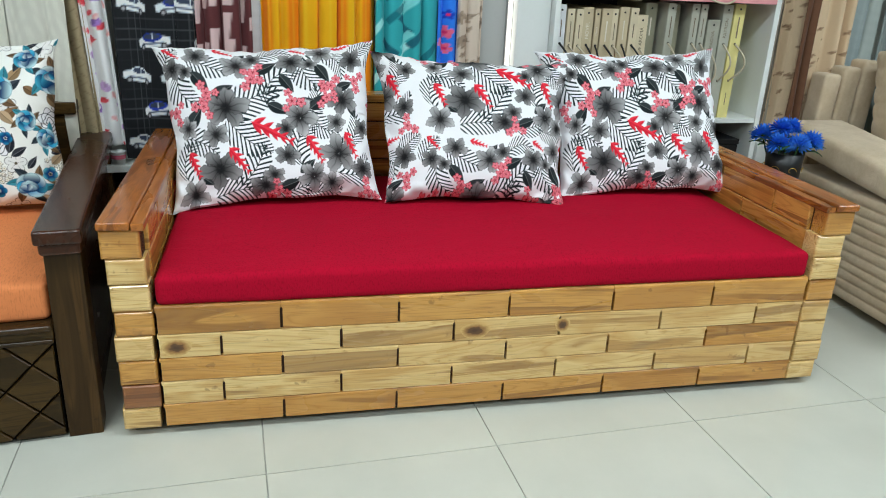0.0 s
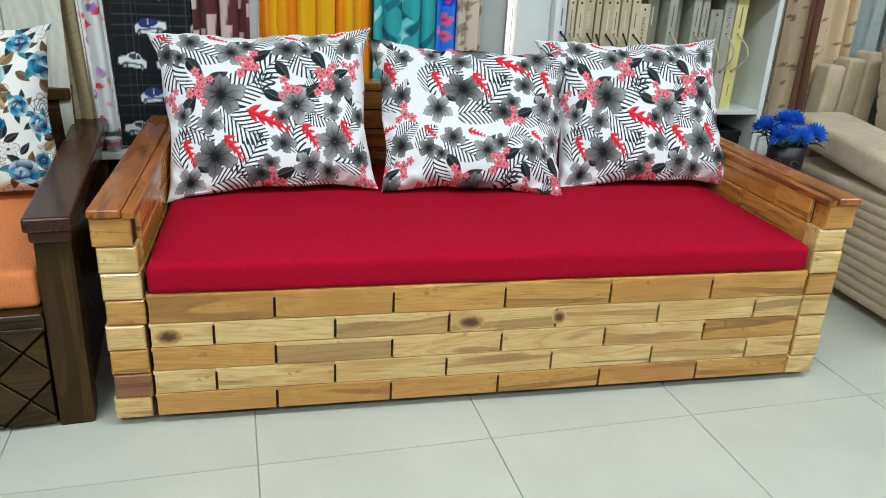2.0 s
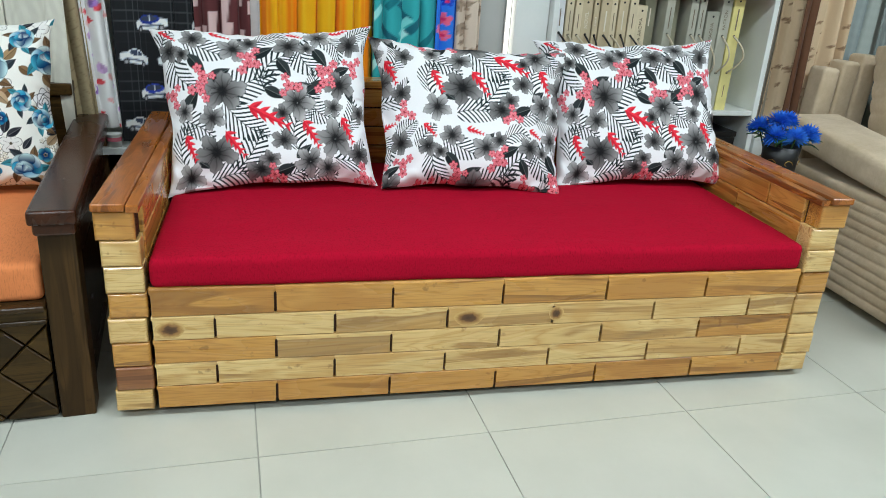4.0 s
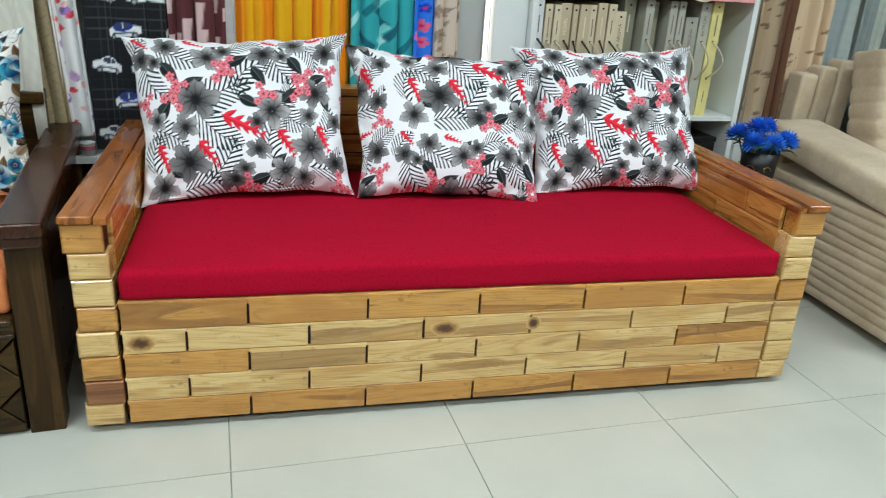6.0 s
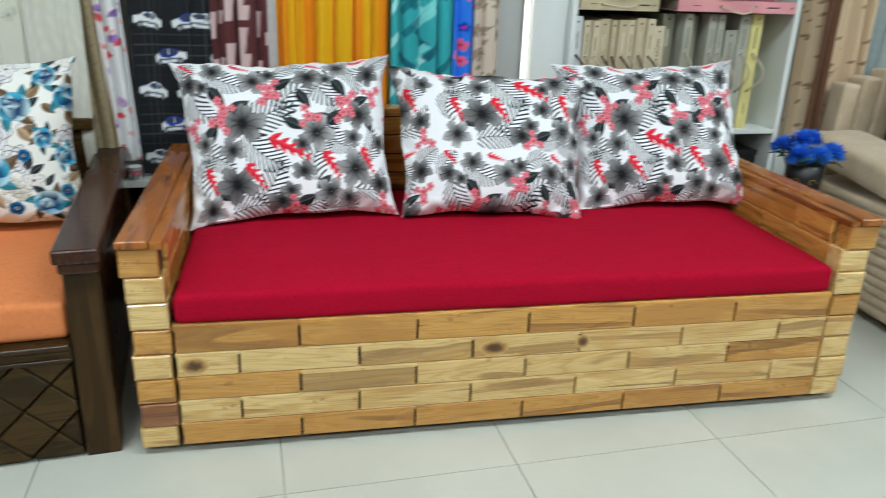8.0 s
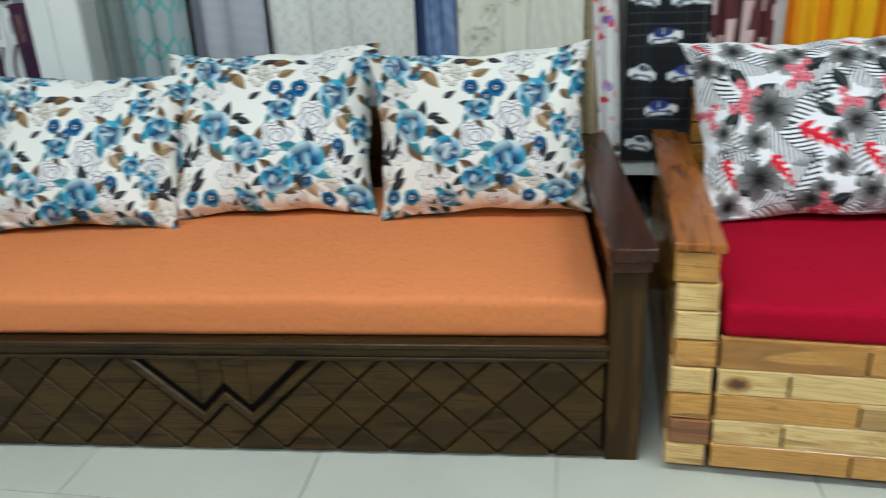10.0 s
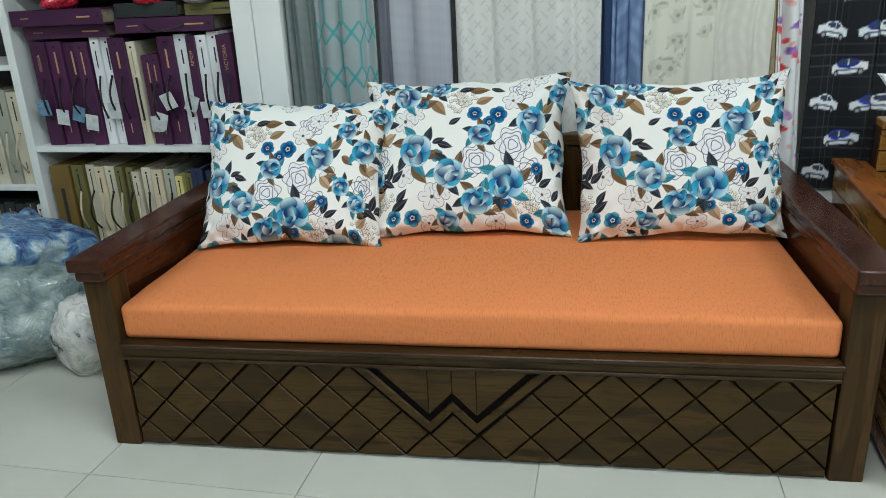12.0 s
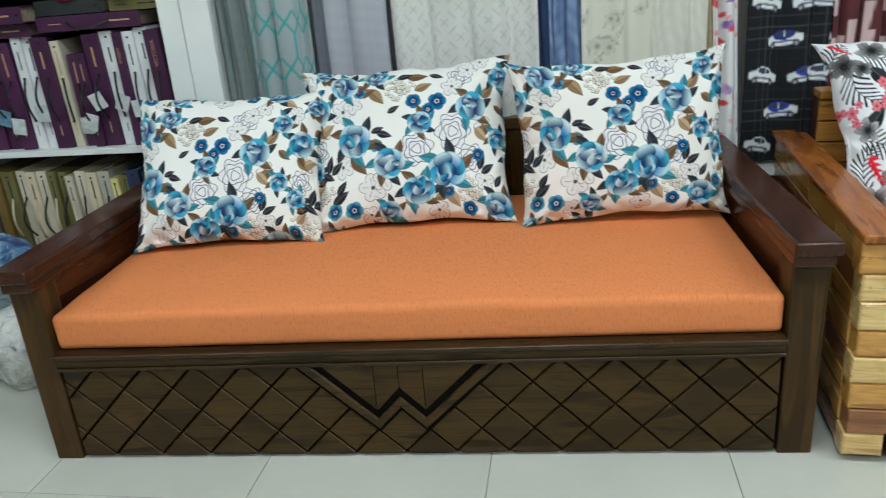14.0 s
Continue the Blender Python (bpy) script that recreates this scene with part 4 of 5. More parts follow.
def paint_yellow(x, y):
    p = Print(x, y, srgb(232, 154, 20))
    # fold shade painted as orange bands, fold highlights as paler yellow streaks
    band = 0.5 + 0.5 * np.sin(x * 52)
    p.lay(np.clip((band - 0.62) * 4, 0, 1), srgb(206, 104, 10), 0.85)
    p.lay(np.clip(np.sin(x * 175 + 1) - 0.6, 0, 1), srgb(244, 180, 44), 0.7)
    return p


def paint_brown(x, y):
    p = Print(x, y, srgb(84, 44, 46))
    col = np.floor(x / 0.035)
    w = (x / 0.035) % 1
    h = (y * (1 + 0.05 * np.sin(col * 3)) / 0.16 + col * 0.37) % 1
    on = (h < 0.55) * (col % 2 == 0) + (h > 0.7) * (col % 3 == 1)
    p.lay(on * p.edge(w - 0.55 - 0.4 * (h - 0.3), 0.05), srgb(190, 165, 165))
    return p


def paint_teal(x, y):
    p = Print(x, y, srgb(46, 150, 156))
    rng = random.Random(3)
    for _ in range(70):
        cx, cy = rng.uniform(x.min(), x.max()), rng.uniform(0.4, 1.3)
        tone = rng.choice([srgb(16, 92, 104), srgb(150, 214, 212), srgb(20, 70, 90), srgb(120, 200, 200), srgb(170, 224, 220)])
        u, w = p.local(cx, cy, rng.choice([0.8, -0.8, 0.9, -0.7]))
        p.lay(p.edge(np.maximum(np.abs(u) - 0.045, np.abs(w) - 0.012), 0.002), tone, 0.85)
    return p


def paint_cars(x, y):
    p = Print(x, y, (0.010, 0.011, 0.013))
    for q in (x, y):
        p.lay(p.edge(np.abs((q / 0.034) % 1 - 0.5) - 0.03, 0.02), (0.05, 0.055, 0.06), 0.7)
    n = 0
    for row in range(7):
        for colm in range(3):
            cx, cy = 0.085 + 0.18 * colm + (0.085 if row % 2 else 0), 0.54 + row * 0.118
            n += 1
            body = [srgb(215, 222, 228), srgb(205, 215, 230), srgb(196, 204, 214)][n % 3]
            trim = [srgb(40, 60, 160), srgb(150, 160, 170), srgb(30, 50, 130), srgb(170, 40, 60)][n % 4]
            u, w = p.local(cx, cy, -0.12 if n % 2 else 0.1)
            u, w = u / 1.5, w / 1.5
            p.lay(p.edge(np.maximum(np.abs(u) - 0.046, np.abs(w) - 0.0125 + 0.006 * (np.abs(u) / 0.046) ** 3), 0.0015), body)
            p.lay(p.edge((u / 0.028) ** 2 + ((w - 0.010) / 0.0105) ** 2 - 1, 0.08), trim if n % 4 in (0, 2) else body)
            p.lay(p.edge((u / 0.023) ** 2 + ((w - 0.0115) / 0.0065) ** 2 - 1, 0.1), srgb(52, 60, 80))
            p.lay(p.edge(np.abs(u - 0.004) - 0.0012, 0.001) * (np.abs(w - 0.0115) < 0.0065), body)
            p.lay(p.edge(np.maximum(np.abs(u) - 0.03, np.abs(w + 0.004) - 0.0022), 0.001), srgb(70, 78, 96))
            for wx in (-0.03, 0.03):
                p.lay(p.edge(np.hypot(u - wx, w + 0.011) - 0.0082), (0.015, 0.015, 0.018))
                p.lay(p.edge(np.hypot(u - wx, w + 0.011) - 0.004), (0.3, 0.3, 0.32))
            p.lay(p.edge(np.maximum(np.abs(u - 0.04), np.abs(w + 0.001)) - 0.003), srgb(245, 245, 240))
    return p


def paint_blue_floral(x, y):
    p = Print(x, y, srgb(40, 110, 214))
    rng = random.Random(11)
    for _ in range(34):
        cx, cy = rng.uniform(x.min(), x.max()), rng.uniform(0.5, 1.3)
        p.blossom(cx, cy, rng.uniform(0.012, 0.026), rng.uniform(0, 6), rng.choice([srgb(240, 110, 150), srgb(235, 90, 120), srgb(90, 70, 200), srgb(30, 60, 170)]), srgb(190, 40, 90))
    return p


def paint_scarf(x, y):
    p = Print(x, y, srgb(226, 216, 220))
    rng = random.Random(13)
    for _ in range(40):
        cx, cy = rng.uniform(x.min(), x.max()), rng.uniform(0.5, 1.3)
        p.leaf(cx, cy, rng.uniform(0.015, 0.04), rng.uniform(0, 6), rng.choice([srgb(160, 130, 170), srgb(120, 90, 150), srgb(210, 150, 150), srgb(196, 60, 70)]), 0.3)
    return p


GREY_A, GREY_B = srgb(150, 152, 160), srgb(128, 130, 138)
curtain(-2.225, -2.09, 1.26, 0.48, "plain grey-green curtain hanging in deep folds", plain(srgb(128, 138, 136)), 2, 0.03, 1)
curtain(-2.09, -1.865, 1.2, 0.48, "grey curtain with a teal lattice pattern", figured(srgb(142, 152, 154), srgb(58, 142, 140), "lattice", 0.105), 2.5, 0.02, 2)
curtain(-1.87, -1.80, 1.24, 0.48, "dark grey curtain panel in tight folds", plain(srgb(112, 114, 124)), 2, 0.025, 3)
curtain(-1.81, -1.595, 1.2, 0.48, "plain mid-grey curtain panel", plain(GREY_A), 2, 0.015, 4)
curtain(-1.6, -1.57, 1.26, 0.48, "narrow dark grey curtain edge", plain(srgb(86, 84, 86)), 1, 0.01, 5)
curtain(-1.575, -1.08, 1.2, 0.48, "silver-white curtain woven with diagonal lines", figured(srgb(188, 188, 184), srgb(160, 160, 158), "diagonal", 0.05), 3.5, 0.022, 6)
curtain(-1.085, -1.04, 1.22, 0.48, "narrow navy blue curtain edge", plain(srgb(44, 60, 92)), 1, 0.02, 7)
curtain(-1.045, -0.935, 1.2, 0.48, "blue-grey curtain with faint leaves", figured(srgb(112, 132, 162), srgb(66, 86, 124), "slip", 0.05), 2.5, 0.02, 8)
curtain(-0.94, -0.715, 1.2, 0.48, "cream curtain with a faint woven leaf pattern", figured(srgb(188, 187, 174), srgb(176, 176, 162), "flower", 0.05), 1.5, 0.012, 9)
curtain(-0.715, -0.54, 1.205, 0.48, "plain off-white curtain panel", figured(srgb(190, 189, 178), srgb(178, 176, 166), "slip", 0.05), 1.5, 0.012, 10)
curtain(-0.56, -0.475, 1.28, 0.56, "beige woven curtain gathered to a point", figured(srgb(146, 132, 104), srgb(120, 106, 80), "diagonal", 0.03), 2, 0.02, 11, lean=-0.06)
curtain(-0.485, -0.405, 1.29, 0.53, "white scarf curtain with purple and red flowers", paint_scarf, 1.5, 0.022, 12, lean=-0.05)
curtain(-0.405, -0.205, 1.27, 0.485, "black checked curtain printed with racing cars", paint_cars, 1, 0.01, 13)
curtain(-0.205, -0.135, 1.265, 0.485, "black curtain printed with racing cars, folded narrow", paint_cars, 1, 0.014, 14, 0.4)
curtain(-0.14, 0.05, 1.28, 0.48, "maroon curtain with pale tapering blocks", paint_brown, 3, 0.022, 15)
curtain(0.045, 0.085, 1.28, 0.48, "light grey curtain edge", plain(srgb(166, 162, 162)), 1, 0.01, 16)
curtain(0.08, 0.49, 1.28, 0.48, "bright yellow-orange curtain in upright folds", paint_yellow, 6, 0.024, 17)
curtain(0.488, 0.73, 1.275, 0.48, "teal curtain with crossing strokes", paint_teal, 3.5, 0.024, 18)
curtain(0.728, 0.81, 1.28, 0.48, "blue curtain with pink flowers", paint_blue_floral, 1.5, 0.014, 19)
curtain(0.805, 0.905, 1.28, 0.48, "beige curtain with brown flowers", figured(srgb(186, 172, 158), srgb(146, 128, 112), "flower", 0.035), 2, 0.016, 20)
curtain(2.19, 2.3, 1.34, 0.02, "plain stone-coloured hanging curtain panel", plain(srgb(140, 132, 120)), 2, 0.02, 21)
curtain(2.28, 2.62, 1.3, 0.02, "beige floral curtain in heavy folds", figured(srgb(186, 164, 136), srgb(136, 110, 88), "flower", 0.016), 3.5, 0.05, 22)
curtain(2.3, 2.37, 1.22, 0.02, "narrow dark brown curtain fold", plain(srgb(86, 58, 42)), 1, 0.02, 23, z1=1.9)
for k in range(11):
    tone = [srgb(130, 140, 140), srgb(148, 156, 152), srgb(120, 128, 126), srgb(156, 162, 152), srgb(116, 130, 120), srgb(176, 182, 168), srgb(134, 146, 130), srgb(180, 138, 108), srgb(122, 126, 126), srgb(166, 170, 162), srgb(112, 120, 120)][k]
    curtain(2.61 + k * 0.085, 2.70 + k * 0.085, 1.3 + 0.02 * (k % 2), 0.3, "grey-green curtain panel in a row of samples", plain(tone) if k < 7 else figured(tone, srgb(190, 192, 190), "slip", 0.08), 1, 0.018, 30 + k)
rail = thing("curtain_rail", "plain white curtain rail along the back wall", "curtain rail", pose(0, 1.27, 2.22))
part("rod", tube([(-2.25, 0, 0), (3.7, 0, 0)], 0.016, 12), WHITE_PAINT, rail)
for bx in (-2.2, -0.5, 0.9, 2.3, 3.6):
    part("bracket", box(bx - 0.012, bx + 0.012, 0.0, 0.68, -0.012, 0.012, 0.003), WHITE_PAINT, rail)

# low white shelf unit under the curtains
ledge = thing("low_shelf", "low white shelf unit standing under the display curtains", "shelf")
part("top_board", box(-2.22, 0.9, 1.225, 1.9, 0.445, 0.47, 0.002), WHITE_PAINT, ledge)
part("shelf_board", box(-2.22, 0.9, 1.25, 1.9, 0.2, 0.222, 0.002), WHITE_PAINT, ledge)
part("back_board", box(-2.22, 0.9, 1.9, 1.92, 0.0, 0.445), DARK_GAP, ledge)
part("plinth", box(-2.22, 0.9, 1.27, 1.9, 0.0, 0.06), DARK_GAP, ledge)
for bx in (-2.22, -1.2, 0.1, 0.88):
    part("divider", box(bx, bx + 0.018, 1.24, 1.9, 0.06, 0.445, 0.002), WHITE_PAINT, ledge)
for k in range(9):
    b = thing("sample_book", "dark fabric sample book lying in the low shelf", "sample book", pose(-0.72 + 0.09 * k, 1.3, 0.222 if k % 2 else 0.06), "sample books in the low shelf")
    part("cover", box(0, 0.08, 0, 0.3, 0, 0.13, 0.003), DARK_GAP, b)
cup = thing("cup", "small white paper cup with a pink band", "cup", pose(-0.432, 1.25, 0.47))
part("body", lathe([(0, 0), (0.022, 0), (0.026, 0.045), (0.0275, 0.047), (0.0255, 0.047), (0.0215, 0.003), (0, 0.003)], 28), WHITE_PAINT, cup, smooth=True)
part("band", lathe([(0.0247, 0.022), (0.0258, 0.036), (0.0252, 0.036), (0.0242, 0.022)], 28), varied("pink_print", srgb(210, 110, 130), 0.5), cup, "pink printed band")

# column with a lit edge
col = slab("column_1", 0.905, 1.03, 1.3, 1.95, 0, CEILING, GREY_PAINT, "grey painted column beside the curtains", "column")
panel = slab("panel_1", 1.03, 1.165, 1.24, 1.95, 0, CEILING, WHITE_PAINT, "white upright panel beside the book rack", "panel")
glow = Mat("strip_light", 0.5)
glow.color((0.9, 0.9, 0.85))
glow.b.inputs["Emission Color"].default_value = (1, 0.97, 0.88, 1)
glow.b.inputs["Emission Strength"].default_value = 2.2
strip = thing("strip_light", "thin upright strip light on the column edge", "strip light")
part("channel", box(1.006, 1.028, 1.286, 1.3, 0.3, 2.4), STEEL, strip)
part("lens", box(1.01, 1.024, 1.278, 1.288, 0.32, 2.38, 0.003), glow.m, strip)


# ---- sample books ----
def leather(name, color, rough=0.45):
    return varied(name, color, rough, 0.12, 9.0, 0.15, fine=260.0)


PURPLE, PURPLE2 = leather("purple_board", srgb(66, 26, 62)), leather("plum_board", srgb(78, 34, 72))
WHITE_BOARD, GREY_BOARD = leather("white_board", srgb(226, 228, 230)), leather("grey_board", srgb(165, 165, 151))
BEIGE_BOARD, BEIGE2 = leather("beige_board", srgb(214, 200, 170)), leather("sand_board", srgb(198, 182, 150))
OLIVE_BOARD, SILVER = leather("olive_grey_board", srgb(147, 145, 123)), leather("silver_board", srgb(176, 176, 162))
YELLOW_BOARD, PINK_BOARD = leather("pale_yellow_board", srgb(226, 215, 143)), leather("pink_board", srgb(226, 154, 160))
BLACK_BOARD, GOLD_BOARD = leather("charcoal_board", srgb(44, 50, 50)), leather("old_gold_board", srgb(120, 96, 48))
CREAM_BOARD, MOSS = leather("cream_board", srgb(206, 198, 176)), leather("moss_board", srgb(112, 106, 62))
NAVY_BOARD = leather("navy_board", srgb(40, 52, 84))
PAGES = varied("cloth_swatches", srgb(150, 138, 120), 0.9, 0.3, 60.0)
CORD_BLACK, CORD_PALE = varied("black_cord", srgb(22, 20, 22), 0.5), varied("pale_cord", srgb(196, 184, 160), 0.6)
INK_SOFT = varied("soft_brown_ink", srgb(120, 108, 92), 0.6)
INK_PALE = varied("pale_ink", srgb(226, 220, 204), 0.6)
INK_GOLD, INK_DARK = varied("gold_foil", srgb(188, 150, 110), 0.4), varied("dark_ink", srgb(50, 46, 44), 0.6)
TAG = varied("swatch_tag", srgb(206, 212, 212), 0.5, 0.2, 40.0)
TAG_BLUE = varied("blue_swatch_tag", srgb(110, 150, 176), 0.5, 0.4, 60.0)


def words(text, size, material, parent, m):
    """Lettering as a thin mesh."""
    cu = bpy.data.curves.new("lettering", "FONT")
    cu.body, cu.size, cu.align_x, cu.align_y, cu.extrude = text, size, "CENTER", "CENTER", 0.0003
    tmp = new("lettering", cu)
    mesh = bpy.data.meshes.new_from_object(tmp.evaluated_get(bpy.context.evaluated_depsgraph_get()))
    bpy.data.objects.remove(tmp)
    return link_mesh("lettering", mesh, material, parent, "", m)


def sample_book(w, h, d, board, m, label, group, cord=CORD_BLACK, ink=INK_GOLD, text="", tag=None, seed=0, handle=0.5):
    """A fabric sample book on its end: boards, cloth leaves, a cord handle and marks on the spine, spine towards -y."""
    rng = random.Random(seed)
    b = thing("sample_book", label, "sample book", m, group)
    cov = bmesh.new()
    t = min(0.004, w * 0.12)
    box(0, w, 0, t, 0, h, 0.0012, 1, cov)
    box(0, t, t, d, 0, h, 0.0008, 1, cov)
    box(w - t, w, t, d, 0, h, 0.0008, 1, cov)
    part("cover", cov, board, b)
    part("leaves", box(t * 1.2, w - t * 1.2, t + 0.001, d - 0.01, 0.003, h - 0.012), PAGES, b)
    if cord:
        z0, r = h * handle, 0.075
        bow = rng.uniform(0.04, 0.06)
        side = rng.uniform(0.0, 0.035)
        pts = [(w / 2 + side * math.sin(math.pi * k / 12), -bow * math.sin(math.pi * k / 12), z0 + r - 2 * r * k / 12) for k in range(13)]
        part("handle", tube(pts, 0.0038, 6), cord, b, "cord handle")
        for z in (z0 + r, z0 - r):
            part("eyelet", lathe([(0.0, 0), (0.005, 0), (0.005, 0.002), (0, 0.002)], 10), BLACK, b, "", pose(w / 2, 0.0, z, 90))
    part("eyelet", lathe([(0.0, 0), (0.0042, 0), (0.0042, 0.0015), (0, 0.0015)], 10), BLACK, b, "", pose(w / 2, 0.0, h - 0.02, 90))
    if text:
        words(text, min(w * 0.5, 0.02), ink, b, pose(w / 2, -0.0008, h * 0.80, 90, -90, 0))
    else:
        ln = rng.uniform(0.05, 0.085)
        part("title_bar", box(w * 0.45, w * 0.56, -0.0009, 0.0005, h * 0.80 - ln / 2, h * 0.80 + ln / 2), ink, b)
        part("small_bar", box(w * 0.47, w * 0.53, -0.0009, 0.0005, h * 0.12, h * 0.12 + ln * 0.6), ink, b)
    if tag:
        tx, tz = w * rng.uniform(0.3, 0.9), h * rng.uniform(0.22, 0.42)
        part("tag", box(-0.024, 0.024, -0.002, 0.002, -0.03, 0.03, 0.001, 1), tag, b, "small cloth swatch tag hanging from the handle", pose(tx, -0.028, tz, 8, rng.uniform(-25, 25), 6))
    return b


# ---- white book rack beside the teak sofa bed ----
RX0, RX1, RY = 1.168, 2.165, 1.2
rack = thing("book_rack", "tall white laminate rack filled with fabric sample books", "rack")
part("side_panel", box(RX0, RX0 + 0.022, RY, RY + 0.36, 0, 2.2, 0.0015, 1), WHITE_PAINT, rack)
part("side_panel", box(RX1 - 0.024, RX1, RY, RY + 0.36, 0, 2.2, 0.0015, 1), WHITE_PAINT, rack)
for z in (0.06, 0.395, 0.625, 1.36, 1.85):
    part("shelf_board", box(RX0 + 0.022, RX1 - 0.024, RY + 0.004, RY + 0.35, z - 0.02, z, 0.0015, 1), WHITE_PAINT, rack)
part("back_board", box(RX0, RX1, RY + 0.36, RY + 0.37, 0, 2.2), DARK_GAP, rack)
G = "sample books in the white rack"
x = 1.195
RIGHT = [(0.036, 0.44, WHITE_BOARD, CORD_BLACK, ""), (0.030, 0.425, BEIGE_BOARD, CORD_PALE, ""), (0.030, 0.425, BEIGE_BOARD, CORD_PALE, ""),
         (0.044, 0.432, BEIGE2, CORD_BLACK, "NOVEL"), (0.022, 0.428, BEIGE2, CORD_BLACK, "LINKO"), (0.046, 0.43, BEIGE2, CORD_BLACK, ""),
         (0.026, 0.43, BEIGE_BOARD, CORD_PALE, ""), (0.04, 0.438, BEIGE2, CORD_BLACK, ""), (0.034, 0.436, BEIGE_BOARD, CORD_BLACK, ""), (0.046, 0.41, BEIGE_BOARD, CORD_PALE, "AROMA"),
         (0.05, 0.455, OLIVE_BOARD, None, ""), (0.036, 0.46, SILVER, CORD_PALE, ""), (0.052, 0.45, OLIVE_BOARD, None, ""), (0.034, 0.46, SILVER, CORD_PALE, ""), (0.03, 0.46, SILVER, CORD_PALE, ""),
         (0.056, 0.40, GREY_BOARD, CORD_PALE, "MAGNA"), (0.046, 0.46, SILVER, CORD_PALE, "PATRON"), (0.05, 0.465, YELLOW_BOARD, CORD_PALE, "")]
gaps = [0.004] * 18
gaps[9], gaps[10], gaps[12], gaps[14] = 0.012, 0.016, 0.02, 0.016
for i, (w, h, board, cord, text) in enumerate(RIGHT):
    deep = 0.05 if board in (OLIVE_BOARD,) else 0.0
    sample_book(w, h, 0.26, board, pose(x, RY + 0.03 + deep, 0.625, 0, -0.6 + 0.5 * (i % 3), 0), "upright fabric sample book in a rack", G, cord, INK_PALE if board in (BEIGE2, OLIVE_BOARD) else INK_SOFT, text, None, i)
    x += w + gaps[i]


def lying_book(x0, x1, y, z, h, board, label, group, cord=CORD_PALE, ink=INK_DARK, seed=0, yaw=0.0):
    """The same book laid flat, spine to the front."""
    b = sample_book(h, x1 - x0, 0.27, board, pose(x0, y, z + h, 0, 90, yaw), label, group, cord, ink, "", None, seed)
    return b


lying_book(1.2, 1.53, RY + 0.01, 1.09, 0.045, BEIGE2, "beige sample book lying flat on upright books", G, seed=41)
lying_book(1.22, 1.55, RY + 0.02, 1.136, 0.05, BEIGE_BOARD, "beige sample book lying on top of the pile", G, seed=42)
lying_book(1.6, 2.12, RY - 0.01, 1.095, 0.045, PINK_BOARD, "pink sample book lying flat on upright books", G, seed=43, yaw=-2)
lying_book(1.56, 2.05, RY + 0.02, 1.141, 0.05, leather("mauve_board", srgb(150, 90, 104)), "mauve sample book lying on top of the pile", G, seed=44)
blackbox = thing("box", "black box pushed into the lower shelf of the rack", "box", pose(1.86, RY + 0.03, 0.395))
part("body", box(0, 0.24, 0, 0.28, 0, 0.11, 0.003), BLACK, blackbox)
part("lid", box(-0.003, 0.243, -0.003, 0.283, 0.112, 0.135, 0.003), BLACK, blackbox)
plinth = thing("plinth_box", "low white box standing beside the rack", "box", pose(2.18, 1.2, 0))
part("body", box(0, 0.12, 0, 0.12, 0, 0.5, 0.003), WHITE_PAINT, plinth)
part("top", box(-0.004, 0.124, -0.004, 0.124, 0.5, 0.52, 0.003), WHITE_PAINT, plinth)

# ---- white book rack beside the dark sofa bed ----
LY = 1.0
rack2 = thing("book_rack", "white painted rack holding purple and white sample books", "rack")
part("side_panel", box(-2.31, -2.235, LY - 0.01, 1.9, 0, 2.3, 0.002, 1), WHITE_PAINT, rack2)
part("end_board", box(-2.233, -2.135, LY - 0.004, 1.02, 0, 2.3, 0.002, 1), WHITE_PAINT, rack2, "broad white upright at the rack's end")
part("divider", box(-3.235, -3.2, LY - 0.005, 1.4, 0, 2.3, 0.002, 1), WHITE_PAINT, rack2)
part("side_panel", box(-4.1, -4.07, LY, 1.4, 0, 2.3, 0.002, 1), WHITE_PAINT, rack2)
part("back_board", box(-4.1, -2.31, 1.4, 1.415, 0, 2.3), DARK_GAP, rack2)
for x0, x1, zs in ((-3.2, -2.31, (0.05, 0.25, 0.69, 1.3, 1.8)), (-4.07, -3.235, (0.05, 0.225, 0.535, 1.0, 1.6))):
    for z in zs:
        part("shelf_board", box(x0, x1, LY, 1.4, z - 0.022, z, 0.0015, 1), WHITE_PAINT, rack2)
G2 = "sample books in the purple rack"
x = -3.155
LEFT = [(0.062, 0.385, PURPLE, CORD_BLACK, TAG_BLUE, "VERNA"), (0.06, 0.385, PURPLE2, CORD_BLACK, TAG, ""), (0.066, 0.38, PURPLE, CORD_BLACK, TAG_BLUE, ""), (0.05, 0.38, PURPLE2, CORD_BLACK, TAG, ""),
        (0.036, 0.395, WHITE_BOARD, CORD_BLACK, None, ""), (0.046, 0.395, WHITE_BOARD, CORD_BLACK, TAG, ""), (0.066, 0.39, PURPLE, CORD_BLACK, None, ""),
        (0.034, 0.375, CREAM_BOARD, CORD_BLACK, None, ""), (0.046, 0.325, PURPLE2, CORD_BLACK, TAG, ""), (0.036, 0.33, PURPLE, CORD_BLACK, TAG, ""),
        (0.062, 0.39, PURPLE, CORD_BLACK, TAG, ""), (0.05, 0.395, WHITE_BOARD, CORD_BLACK, TAG, ""), (0.032, 0.39, PURPLE, None, None, "RIMZIM"),
        (0.04, 0.39, WHITE_BOARD, CORD_BLACK, TAG, ""), (0.046, 0.4, WHITE_BOARD, CORD_BLACK, None, ""), (0.056, 0.39, PURPLE, CORD_BLACK, None, "VICTORIA")]
